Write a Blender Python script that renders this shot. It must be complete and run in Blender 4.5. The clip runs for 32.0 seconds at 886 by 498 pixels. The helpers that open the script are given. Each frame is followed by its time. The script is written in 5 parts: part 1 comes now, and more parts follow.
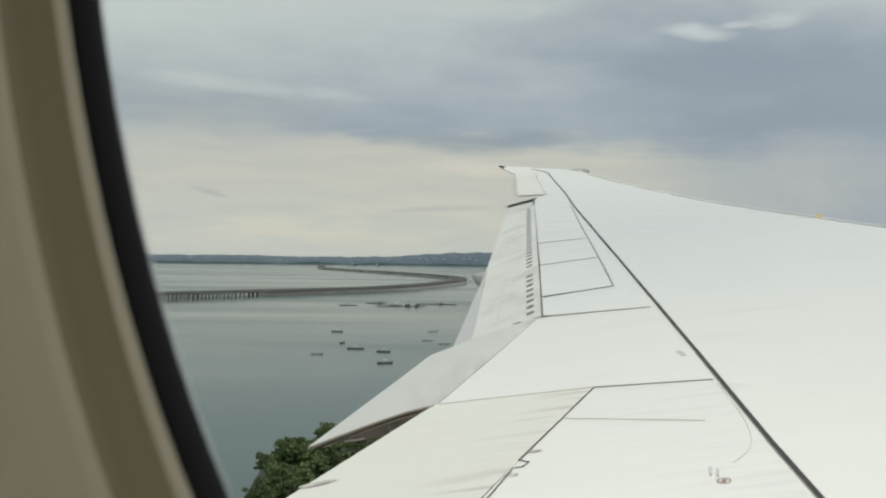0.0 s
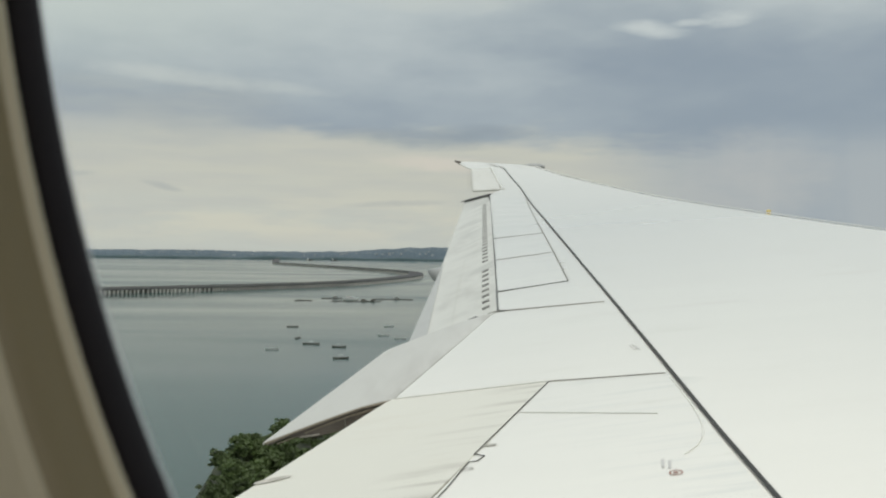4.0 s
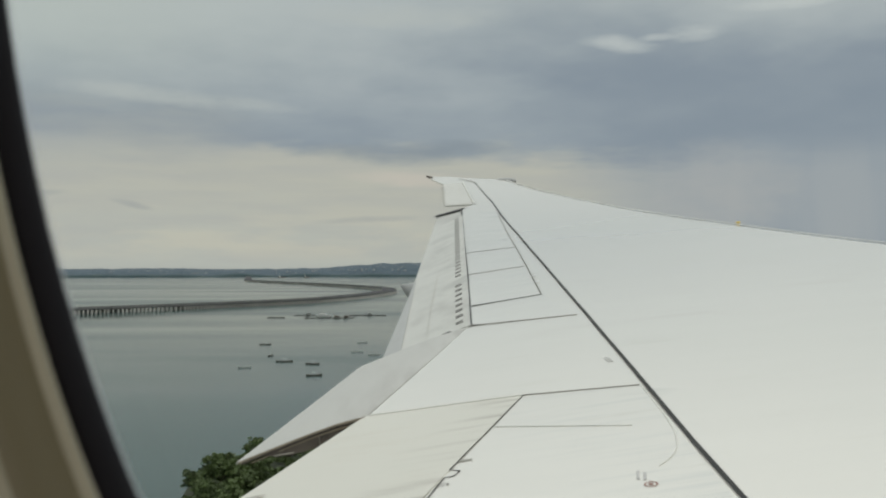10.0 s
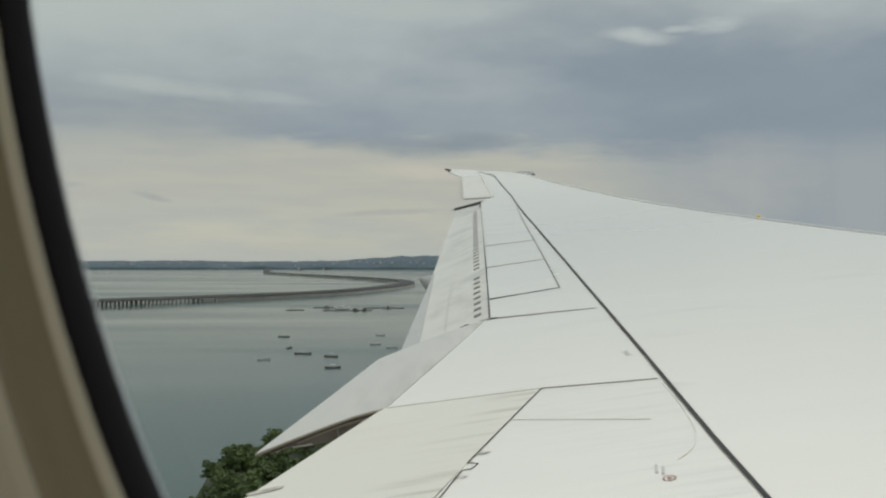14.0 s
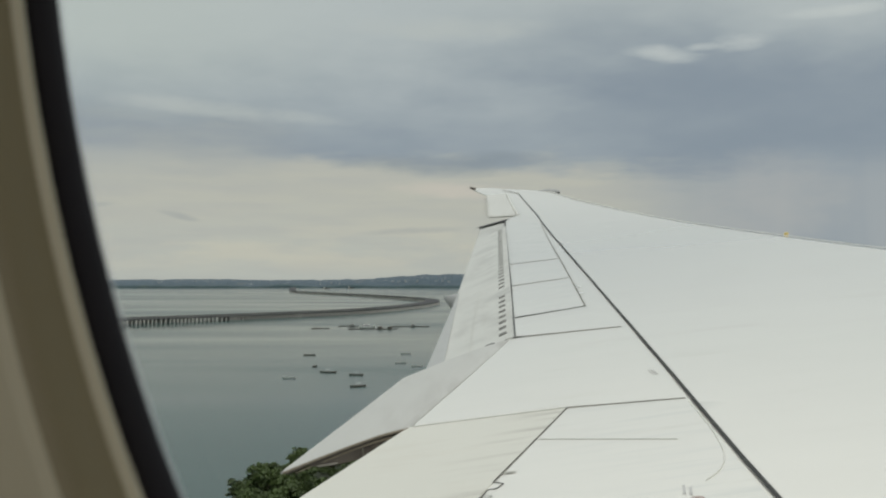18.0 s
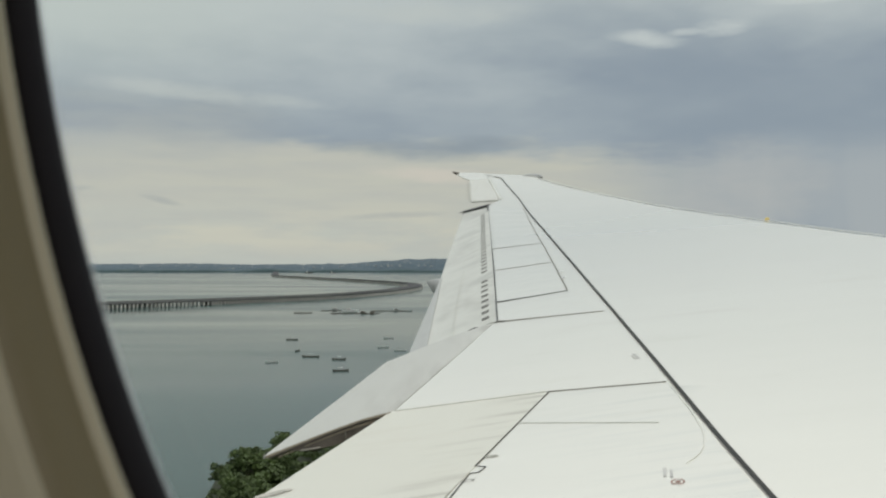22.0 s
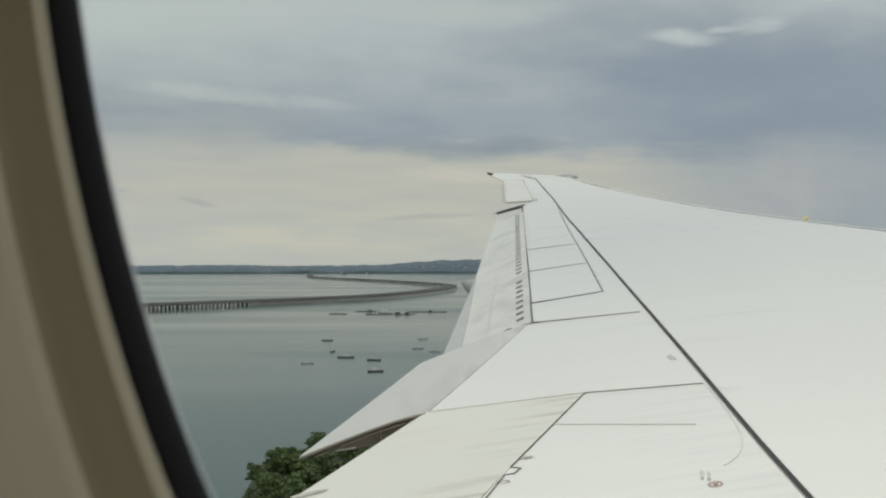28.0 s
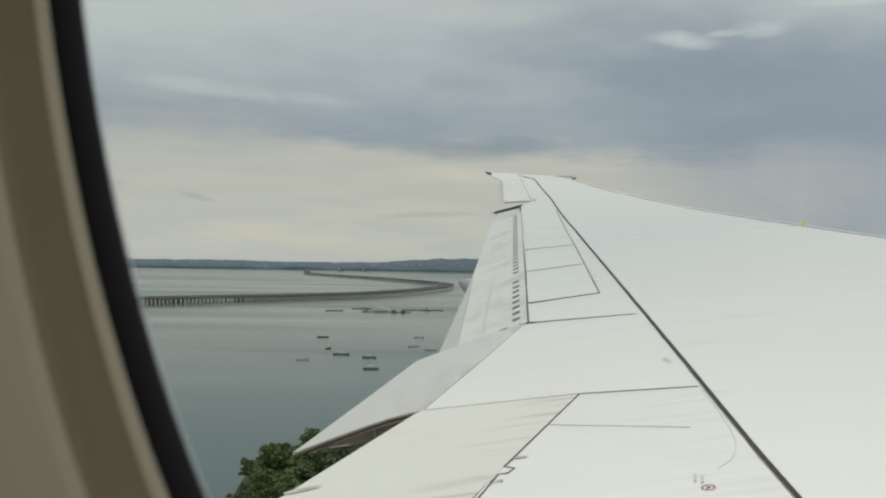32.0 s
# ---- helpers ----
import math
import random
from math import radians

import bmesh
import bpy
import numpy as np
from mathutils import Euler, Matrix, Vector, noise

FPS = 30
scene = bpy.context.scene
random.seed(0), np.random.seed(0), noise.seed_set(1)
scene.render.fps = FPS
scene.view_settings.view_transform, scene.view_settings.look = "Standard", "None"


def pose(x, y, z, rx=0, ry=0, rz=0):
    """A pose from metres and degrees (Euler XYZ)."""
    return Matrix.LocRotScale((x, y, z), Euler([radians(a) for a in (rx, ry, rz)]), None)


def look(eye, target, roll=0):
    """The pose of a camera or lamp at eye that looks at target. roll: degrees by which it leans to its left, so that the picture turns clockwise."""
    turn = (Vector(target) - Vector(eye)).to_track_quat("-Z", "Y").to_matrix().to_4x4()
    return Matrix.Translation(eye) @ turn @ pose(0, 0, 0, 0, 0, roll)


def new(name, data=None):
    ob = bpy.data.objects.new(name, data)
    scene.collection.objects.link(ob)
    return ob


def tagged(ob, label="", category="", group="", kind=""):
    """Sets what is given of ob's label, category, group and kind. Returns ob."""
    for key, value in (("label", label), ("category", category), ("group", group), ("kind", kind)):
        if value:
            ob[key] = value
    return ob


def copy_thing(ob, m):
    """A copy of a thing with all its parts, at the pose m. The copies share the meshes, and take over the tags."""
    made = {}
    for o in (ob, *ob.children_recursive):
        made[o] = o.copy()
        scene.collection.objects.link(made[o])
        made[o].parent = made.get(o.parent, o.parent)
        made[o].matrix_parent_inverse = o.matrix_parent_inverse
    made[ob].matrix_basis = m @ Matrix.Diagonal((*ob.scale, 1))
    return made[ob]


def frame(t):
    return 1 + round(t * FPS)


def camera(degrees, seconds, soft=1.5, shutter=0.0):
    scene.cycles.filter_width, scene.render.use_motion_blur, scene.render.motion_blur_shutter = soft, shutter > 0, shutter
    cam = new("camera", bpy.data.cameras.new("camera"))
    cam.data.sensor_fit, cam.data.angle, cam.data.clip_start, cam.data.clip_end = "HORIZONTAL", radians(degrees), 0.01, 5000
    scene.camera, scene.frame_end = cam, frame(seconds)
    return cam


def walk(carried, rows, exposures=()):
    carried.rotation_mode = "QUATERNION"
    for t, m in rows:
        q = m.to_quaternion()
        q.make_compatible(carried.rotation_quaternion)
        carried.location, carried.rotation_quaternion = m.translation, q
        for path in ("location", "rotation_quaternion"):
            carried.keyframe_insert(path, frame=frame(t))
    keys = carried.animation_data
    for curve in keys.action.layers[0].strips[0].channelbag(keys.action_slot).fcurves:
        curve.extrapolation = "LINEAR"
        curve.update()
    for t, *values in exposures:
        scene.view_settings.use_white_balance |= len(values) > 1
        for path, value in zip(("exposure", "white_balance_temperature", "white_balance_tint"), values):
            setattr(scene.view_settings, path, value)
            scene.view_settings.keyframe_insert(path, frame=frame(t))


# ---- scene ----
EYE = (-9.7, 4.8, 35.5)             # where the passenger's camera stands, high over the bay


LEAN = pose(0, 0, 0, -0.33)         # the aircraft's own lean against the horizon


def turned(dx, rx, ry, rz):
    return Matrix.Translation(EYE) @ LEAN @ pose(dx, 0, 0, rx, ry, rz)


PATH = [
    (0, turned(-0.0008, 90.90, -0.73, 3.09)),
    (0.5, turned(-0.0008, 90.79, -0.73, 2.89)),
    (1, turned(-0.0007, 90.95, -1.00, 2.76)),
    (1.5, turned(-0.0003, 91.18, -1.18, 2.78)),
    (2, turned(0.0001, 90.91, -1.03, 2.52)),
    (2.5, turned(0.0004, 90.80, -0.82, 2.45)),
    (4.5, turned(0.0022, 90.46, -0.74, -0.78)),
    (5, turned(0.0028, 90.24, -0.66, -1.99)),
    (5.5, turned(0.0032, 90.14, -0.39, -2.76)),
    (6, turned(0.0036, 90.15, -0.40, -3.61)),
    (6.5, turned(0.0031, 90.45, -0.50, -3.50)),
    (7, turned(0.0025, 90.99, -0.56, -3.01)),
    (7.5, turned(0.0022, 91.24, -0.26, -2.45)),
    (8, turned(0.0019, 91.29, -0.18, -2.13)),
    (8.5, turned(0.0016, 91.40, -0.34, -1.97)),
    (9, turned(0.0013, 91.79, -0.31, -1.61)),
    (9.5, turned(0.0011, 91.83, -0.32, -1.41)),
    (10, turned(0.0009, 91.55, 0.04, -1.19)),
    (10.5, turned(0.0008, 91.42, 0.22, -0.75)),
    (11, turned(0.0007, 91.37, 0.20, -0.44)),
    (11.5, turned(0.0006, 91.31, 0.06, -0.27)),
    (12, turned(0.0006, 91.01, 0.13, -0.21)),
    (12.5, turned(0.0007, 90.83, 0.09, -0.06)),
    (13, turned(0.0008, 91.00, -0.00, 0.00)),
    (13.5, turned(0.0008, 91.09, -0.12, -0.10)),
    (15.5, turned(0.0006, 91.80, 0.12, 0.58)),
    (16, turned(0.0005, 92.35, 0.14, 1.32)),
    (16.5, turned(0.0005, 92.47, -0.15, 1.70)),
    (17, turned(0.0006, 92.22, 0.21, 1.63)),
    (17.5, turned(0.0006, 92.11, 0.13, 1.47)),
    (18, turned(0.0007, 92.23, -0.08, 1.42)),
    (18.5, turned(0.0007, 92.08, -0.40, 1.36)),
    (19, turned(0.0008, 91.99, -0.29, 1.23)),
    (19.5, turned(0.0008, 91.87, -0.43, 1.21)),
    (20, turned(0.0008, 92.06, -0.49, 0.94)),
    (20.5, turned(0.0009, 92.03, -0.45, 0.77)),
    (21, turned(0.0009, 91.60, -0.17, 0.43)),
    (21.5, turned(0.0009, 91.32, -0.26, 0.33)),
    (22, turned(0.0009, 91.30, -0.12, 0.38)),
    (22.5, turned(0.0009, 91.62, -0.23, 0.53)),
    (23, turned(0.0008, 92.22, -0.23, 1.02)),
    (23.3, turned(0.0007, 92.45, -0.30, 2.02)),
    (23.5, turned(0.0007, 92.41, -0.41, 2.86)),
    (24, turned(0.0007, 91.55, -0.00, 2.62)),
    (24.5, turned(0.0006, 91.10, -0.31, 2.69)),
    (25, turned(0.0005, 90.97, -0.35, 2.68)),
    (25.5, turned(0.0005, 90.74, -0.09, 2.57)),
    (26, turned(0.0004, 90.75, 0.06, 2.54)),
    (26.5, turned(0.0004, 91.01, -0.02, 2.49)),
    (28.5, turned(0.0003, 91.68, -0.00, 2.45)),
    (29, turned(0.0003, 92.09, 0.11, 2.89)),
    (29.5, turned(0.0003, 91.98, 0.12, 3.10)),
    (30, turned(0.0003, 91.69, 0.10, 3.04)),
    (30.5, turned(0.0003, 91.58, 0.12, 2.89)),
    (31, turned(0.0002, 91.26, 0.06, 2.67)),
    (31.5, turned(0.0002, 90.87, 0.06, 2.18)),
    (32, turned(0.0002, 91.27, -1.01, 2.27)),
]
cam = camera(50.0, 32.0, soft=2.2)
cam.data.dof.use_dof = True
cam.data.dof.focus_distance = 30.0
cam.data.dof.aperture_fstop = 19.0
walk(cam, PATH, exposures=[(t, e, 6500.0, 6.5) for t, e in ((0.0, 0.17), (2.5, 0.15), (5.0, 0.16), (6.0, 0.02), (7.0, -0.03), (10.0, -0.10), (16.0, -0.07), (20.0, -0.03), (22.0, 0.07), (24.0, -0.03), (32.0, 0.02))])

# ---------------------------------------------------------------- world and light
FWD = Vector((0.895, -0.446, 0.0))      # the way the aircraft flies
OUT = Vector((0.446, 0.895, 0.0))       # away from the fuselage, over the wing

world = bpy.data.worlds.new("overcast_sky")
scene.world = world
world.use_nodes = True
wn, wl = world.node_tree.nodes, world.node_tree.links
wn.clear()


def wnode(kind, **kw):
    n = wn.new(kind)
    for k, v in kw.items():
        n.inputs[k].default_value = v
    return n


def wmath(op, a, b=None, c=None, clamp=False):
    n = wn.new("ShaderNodeMath")
    n.operation, n.use_clamp = op, clamp
    for i, v in enumerate((a, b, c)):
        if v is None:
            continue
        if isinstance(v, (int, float)):
            n.inputs[i].default_value = v
        else:
            wl.new(v, n.inputs[i])
    return n.outputs[0]


def wstep(value, lo, hi):
    n = wn.new("ShaderNodeMapRange")
    n.interpolation_type = "SMOOTHSTEP"
    n.inputs["From Min"].default_value, n.inputs["From Max"].default_value = lo, hi
    wl.new(value, n.inputs["Value"])
    return n.outputs["Result"]


def wmix(fac, a, b):
    n = wn.new("ShaderNodeMix")
    n.data_type = "RGBA"
    if isinstance(fac, (int, float)):
        n.inputs[0].default_value = fac
    else:
        wl.new(fac, n.inputs[0])
    for sock, v in ((n.inputs[6], a), (n.inputs[7], b)):
        if isinstance(v, tuple):
            sock.default_value = (*v, 1)
        else:
            wl.new(v, sock)
    return n.outputs[2]


def wnoise(vector, scale, detail=4.0, rough=0.55, stretch=(1, 1, 1)):
    m = wn.new("ShaderNodeMapping")
    m.inputs["Scale"].default_value = stretch
    wl.new(vector, m.inputs["Vector"])
    n = wnode("ShaderNodeTexNoise", Scale=scale, Detail=detail, Roughness=rough)
    wl.new(m.outputs[0], n.inputs["Vector"])
    return n.outputs["Fac"]


coord = wn.new("ShaderNodeTexCoord").outputs["Generated"]
axes = wn.new("ShaderNodeSeparateXYZ")
wl.new(coord, axes.inputs[0])
AX, AY = axes.outputs[0], axes.outputs[1]
AZ = wmath("ADD", axes.outputs[2], 0.010)
soft_noise = wnoise(coord, 3.0, 5.0, 0.55, (1, 1, 3.0))
fine_noise = wnoise(coord, 7.0, 6.0, 0.6, (1, 1, 4.5))
wisp_noise = wnoise(coord, 22.0, 6.0, 0.65, (1, 1, 3.0))
broad_noise = wnoise(coord, 1.3, 3.0, 0.5, (1, 1, 2.0))
# height above the horizon, wavered by the clouds' own shapes
lift = wmath("ADD", AZ, wmath("MULTIPLY", wmath("SUBTRACT", fine_noise, 0.5), 0.085))
lift = wmath("ADD", lift, wmath("MULTIPLY", AX, 0.03))
crisp, veiled = wstep(lift, 0.114, 0.146), wstep(lift, 0.075, 0.200)   # under side of the cloud deck
deck = wmath("ADD", crisp, wmath("MULTIPLY", wmath("SUBTRACT", veiled, crisp), wstep(wmath("MULTIPLY", AX, -1.0), 0.12, 0.26)))
tall = wmath("ADD", wmath("SUBTRACT", AZ, wmath("MULTIPLY", AX, 0.06)), wmath("MULTIPLY", wmath("SUBTRACT", soft_noise, 0.5), 0.18))
top = wstep(tall, 0.165, 0.285)
low = wmix(wstep(lift, 0.0, 0.10), (0.50, 0.515, 0.48), (0.522, 0.515, 0.455))
rain = wstep(wmath("ADD", AX, wmath("MULTIPLY", wmath("SUBTRACT", broad_noise, 0.5), 0.3)), 0.14, 0.34)
haze_noise = wnoise(coord, 9.0, 5.0, 0.55, (1, 1, 9.0))
low = wmix(wmath("MULTIPLY", wstep(haze_noise, 0.3, 0.75), 0.55), low, (0.455, 0.455, 0.44))
low = wmix(wmath("MULTIPLY", wmath("SUBTRACT", wstep(AZ, 0.012, 0.035), wstep(AZ, 0.045, 0.085)), wmath("MULTIPLY", wstep(fine_noise, 0.40, 0.62), 0.6)), low, (0.60, 0.575, 0.485))
low = wmix(rain, low, (0.335, 0.371, 0.410))
dark = wmix(wstep(soft_noise, 0.35, 0.68), (0.268, 0.314, 0.370), (0.345, 0.388, 0.430))
sky = wmix(deck, low, dark)
sky = wmix(top, sky, wmix(soft_noise, (0.410, 0.452, 0.468), (0.555, 0.590, 0.592)))
thin = wmath("MULTIPLY", wstep(wmath("MULTIPLY", AX, -1.0), 0.05, 0.40), wstep(AZ, 0.14, 0.26))
sky = wmix(wmath("MULTIPLY", thin, 0.6), sky, (0.52, 0.565, 0.53))
# the deck grows brighter towards the zenith, as overcast skies do
sky = wmix(wstep(AZ, 0.36, 0.85), sky, (0.98, 1.0, 0.99))


def puff(azimuth, height, wide, tall, tilt=0.0):
    """Soft mask of one small cloud, round a direction."""
    dx = wmath("DIVIDE", wmath("SUBTRACT", AX, azimuth), wide)
    dz = wmath("DIVIDE", wmath("SUBTRACT", wmath("SUBTRACT", AZ, height), wmath("MULTIPLY", wmath("SUBTRACT", AX, azimuth), tilt)), tall)
    r = wmath("ADD", wmath("MULTIPLY", dx, dx), wmath("MULTIPLY", dz, dz))
    r = wmath("ADD", r, wmath("MULTIPLY", wmath("SUBTRACT", wisp_noise, 0.5), 2.3))
    ahead = wmath("GREATER_THAN", AY, 0.0)
    return wmath("MULTIPLY", wmath("SUBTRACT", 1.0, wstep(r, -0.5, 1.5)), ahead)


shaft_noise = wnoise(coord, 6.0, 3.0, 0.5, (3.0, 3.0, 0.35))
shafts = wmath("MULTIPLY", wmath("MULTIPLY", wstep(AX, 0.14, 0.22), wstep(wmath("MULTIPLY", AZ, -1.0), -0.150, -0.105)), wstep(shaft_noise, 0.44, 0.66))
sky = wmix(wmath("MULTIPLY", shafts, 0.36), sky, (0.435, 0.448, 0.455))
for spot in ((0.198, 0.238, 0.036, 0.0085, -0.12), (0.268, 0.245, 0.028, 0.0085, -0.02), (0.236, 0.243, 0.020, 0.004, 0.0), (0.350, 0.266, 0.045, 0.006, 0.0)):
    sky = wmix(wmath("MULTIPLY", puff(*spot), 0.72), sky, (0.60, 0.63, 0.62))
for spot in ((-0.25, 0.183, 0.115, 0.009, -0.06), (-0.02, 0.268, 0.11, 0.012, 0.0)):
    sky = wmix(wmath("MULTIPLY", puff(*spot), 0.75), sky, (0.50, 0.53, 0.52))
for spot in ((-0.291, 0.075, 0.019, 0.004, -0.22), (-0.375, 0.084, 0.028, 0.0035, 0.08), (0.12, 0.070, 0.035, 0.005, 0.0), (-0.06, 0.062, 0.05, 0.004, 0.05)):
    sky = wmix(wmath("MULTIPLY", puff(*spot), 0.85), sky, (0.385, 0.395, 0.395))
for spot in ((-0.050, 0.130, 0.085, 0.011, -0.05), (0.03, 0.136, 0.07, 0.010, 0.0)):
    sky = wmix(wmath("MULTIPLY", puff(*spot), 0.75), sky, (0.265, 0.305, 0.345))
sky = wmix(wmath("MULTIPLY", puff(0.30, 0.088, 0.075, 0.050, 0.0), 0.62), sky, (0.45, 0.45, 0.445))
sky = wmix(wmath("MULTIPLY", puff(-0.01, 0.104, 0.075, 0.009, -0.06), 0.72), sky, (0.62, 0.56, 0.50))

nishita = wn.new("ShaderNodeTexSky")
nishita.sky_type, nishita.sun_disc = "NISHITA", False
nishita.sun_elevation, nishita.sun_rotation = radians(52), radians(150)
sky_bg = wnode("ShaderNodeBackground", Strength=0.05)
wl.new(nishita.outputs[0], sky_bg.inputs["Color"])
cloud_bg = wnode("ShaderNodeBackground", Strength=1.0)
wl.new(sky, cloud_bg.inputs["Color"])
cover = wnode("ShaderNodeMixShader", Fac=0.95)
wl.new(sky_bg.outputs[0], cover.inputs[1])
wl.new(cloud_bg.outputs[0], cover.inputs[2])
wl.new(cover.outputs[0], wn.new("ShaderNodeOutputWorld").inputs["Surface"])

sun = new("sun", bpy.data.lights.new("sun", "SUN"))
sun.data.energy, sun.data.angle, sun.data.color = 0.74, radians(25), (1.0, 0.95, 0.88)
sun.matrix_world = look((0, 0, 300), (0 - 150 * math.sin(radians(150)), 0 - 150 * math.cos(radians(150)), 300 - 150 * math.tan(radians(52))))


# ---------------------------------------------------------------- materials
def material(name, base, rough=0.5, metal=0.0, vary=0.12, scale=3.0, stretch=(1, 1, 1), bump=0.0, bump_scale=40.0,
             second=None, second_at=(0.5, 0.7), second_scale=1.0, random_tint=0.0, coords="Object", spec=0.5):
    m = bpy.data.materials.new(name)
    m.use_nodes = True
    n, l = m.node_tree.nodes, m.node_tree.links
    b = n["Principled BSDF"]
    b.inputs["Roughness"].default_value, b.inputs["Metallic"].default_value = rough, metal
    b.inputs["Specular IOR Level"].default_value = spec
    tc = n.new("ShaderNodeTexCoord")
    mp = n.new("ShaderNodeMapping")
    mp.inputs["Scale"].default_value = stretch
    l.new(tc.outputs[coords], mp.inputs["Vector"])

    def noise_of(s, detail=5.0):
        t = n.new("ShaderNodeTexNoise")
        t.inputs["Scale"].default_value, t.inputs["Detail"].default_value, t.inputs["Roughness"].default_value = s, detail, 0.6
        l.new(mp.outputs[0], t.inputs["Vector"])
        return t.outputs["Fac"]

    def mix(fac, a, c, blend="MIX"):
        x = n.new("ShaderNodeMix")
        x.data_type, x.blend_type = "RGBA", blend
        for sock, v in ((x.inputs[0], fac), (x.inputs[6], a), (x.inputs[7], c)):
            if isinstance(v, tuple):
                sock.default_value = (*v, 1)
            elif isinstance(v, (int, float)):
                sock.default_value = v
            else:
                l.new(v, sock)
        return x.outputs[2]

    dk, lt = tuple(c * (1 - vary) for c in base), tuple(min(1, c * (1 + vary)) for c in base)
    grain = noise_of(scale)
    colour = mix(grain, dk, lt)
    if second:
        r = n.new("ShaderNodeMapRange")
        r.interpolation_type = "SMOOTHSTEP"
        r.inputs["From Min"].default_value, r.inputs["From Max"].default_value = second_at
        l.new(noise_of(second_scale), r.inputs["Value"])
        colour = mix(r.outputs["Result"], colour, second)
    if random_tint:
        info = n.new("ShaderNodeObjectInfo")
        hue = n.new("ShaderNodeHueSaturation")
        v = n.new("ShaderNodeMapRange")
        v.inputs["To Min"].default_value, v.inputs["To Max"].default_value = 1 - random_tint, 1 + random_tint
        l.new(info.outputs["Random"], v.inputs["Value"])
        l.new(v.outputs["Result"], hue.inputs["Value"])
        l.new(colour, hue.inputs["Color"])
        colour = hue.outputs["Color"]
    l.new(colour, b.inputs["Base Color"])
    if bump:
        bp = n.new("ShaderNodeBump")
        bp.inputs["Strength"].default_value, bp.inputs["Distance"].default_value = bump, 0.02
        l.new(noise_of(bump_scale), bp.inputs["Height"])
        l.new(bp.outputs[0], b.inputs["Normal"])
    return m


PAINT = material("wing_paint", (0.875, 0.845, 0.78), 0.16, spec=0.9, vary=0.03, scale=1.2, stretch=(0.35, 1.6, 1), second=(0.83, 0.795, 0.72), second_at=(0.52, 0.85), second_scale=2.0)
PANEL = material("spoiler_paint", (0.85, 0.825, 0.765), 0.20, spec=0.8, vary=0.035, scale=2.0, stretch=(0.3, 2.2, 1), second=(0.72, 0.69, 0.62), second_at=(0.56, 0.9), second_scale=2.6)
for coated in (PAINT, PANEL):
    gloss_of = coated.node_tree.nodes["Principled BSDF"].inputs
    gloss_of["Coat Weight"].default_value, gloss_of["Coat Roughness"].default_value, gloss_of["Coat IOR"].default_value = 1.0, 0.09, 1.58
FLAP = material("streaked_flap_paint", (0.70, 0.685, 0.625), 0.4, vary=0.03, scale=2.0, stretch=(0.5, 2.4, 1), second=(0.66, 0.635, 0.57), second_at=(0.5, 0.85), second_scale=2.0)


def add_streaks(m, edge, slope, reach, colour, run=(0.55, 6.5, 1), wisps=(0.46, 0.72)):
    """Grime that trails aft from a slanting joint: edge is the joint's x at y = 0, slope its run."""
    n, l = m.node_tree.nodes, m.node_tree.links
    b = n["Principled BSDF"]
    old = b.inputs["Base Color"].links[0].from_socket
    tc = n.new("ShaderNodeTexCoord")
    sep = n.new("ShaderNodeSeparateXYZ")
    l.new(tc.outputs["Object"], sep.inputs[0])

    def calc(op, a, c):
        k = n.new("ShaderNodeMath")
        k.operation = op
        for sock, v in ((k.inputs[0], a), (k.inputs[1], c)):
            if isinstance(v, (int, float)):
                sock.default_value = v
            else:
                l.new(v, sock)
        return k.outputs[0]

    aft = calc("SUBTRACT", calc("ADD", calc("MULTIPLY", sep.outputs[1], slope), edge), sep.outputs[0])
    mp = n.new("ShaderNodeMapping")
    mp.inputs["Scale"].default_value = run
    l.new(tc.outputs["Object"], mp.inputs["Vector"])
    t = n.new("ShaderNodeTexNoise")
    t.inputs["Scale"].default_value, t.inputs["Detail"].default_value = 1.6, 3.0
    l.new(mp.outputs[0], t.inputs["Vector"])
    near = n.new("ShaderNodeMapRange")
    near.interpolation_type = "SMOOTHSTEP"
    near.inputs["From Min"].default_value, near.inputs["From Max"].default_value = reach, 0.0
    l.new(aft, near.inputs["Value"])
    wisp = n.new("ShaderNodeMapRange")
    wisp.interpolation_type = "SMOOTHSTEP"
    wisp.inputs["From Min"].default_value, wisp.inputs["From Max"].default_value = wisps
    l.new(t.outputs["Fac"], wisp.inputs["Value"])
    x = n.new("ShaderNodeMix")
    x.data_type = "RGBA"
    l.new(calc("MULTIPLY", near.outputs["Result"], wisp.outputs["Result"]), x.inputs[0])
    l.new(old, x.inputs[6])
    x.inputs[7].default_value = (*colour, 1)
    l.new(x.outputs[2], b.inputs["Base Color"])


add_streaks(FLAP, -2.70, 0.4444, 0.70, (0.47, 0.445, 0.40), (0.5, 6.0, 1), (0.48, 0.76))
add_streaks(PANEL, 1.9, 0.0, 1.6, (0.755, 0.745, 0.705))
# flap greys below are darkened for the dimmer light on tilted flaps
DIM_FLAP = material("dimmed_flap_paint", (0.64, 0.635, 0.60), 0.4, vary=0.04, scale=2.0, stretch=(2.5, 0.6, 1), second=(0.55, 0.54, 0.50), second_at=(0.5, 0.8), second_scale=1.5)
MID_FLAP = material("dimmed_mid_flap_paint", (0.54, 0.535, 0.51), 0.38, vary=0.05, scale=2.0, stretch=(2.5, 0.6, 1), second=(0.475, 0.465, 0.44), second_at=(0.5, 0.85), second_scale=1.5)
add_streaks(MID_FLAP, -3.208, 0.338, 0.34, (0.41, 0.40, 0.38), (2.2, 0.5, 1), (0.34, 0.70))
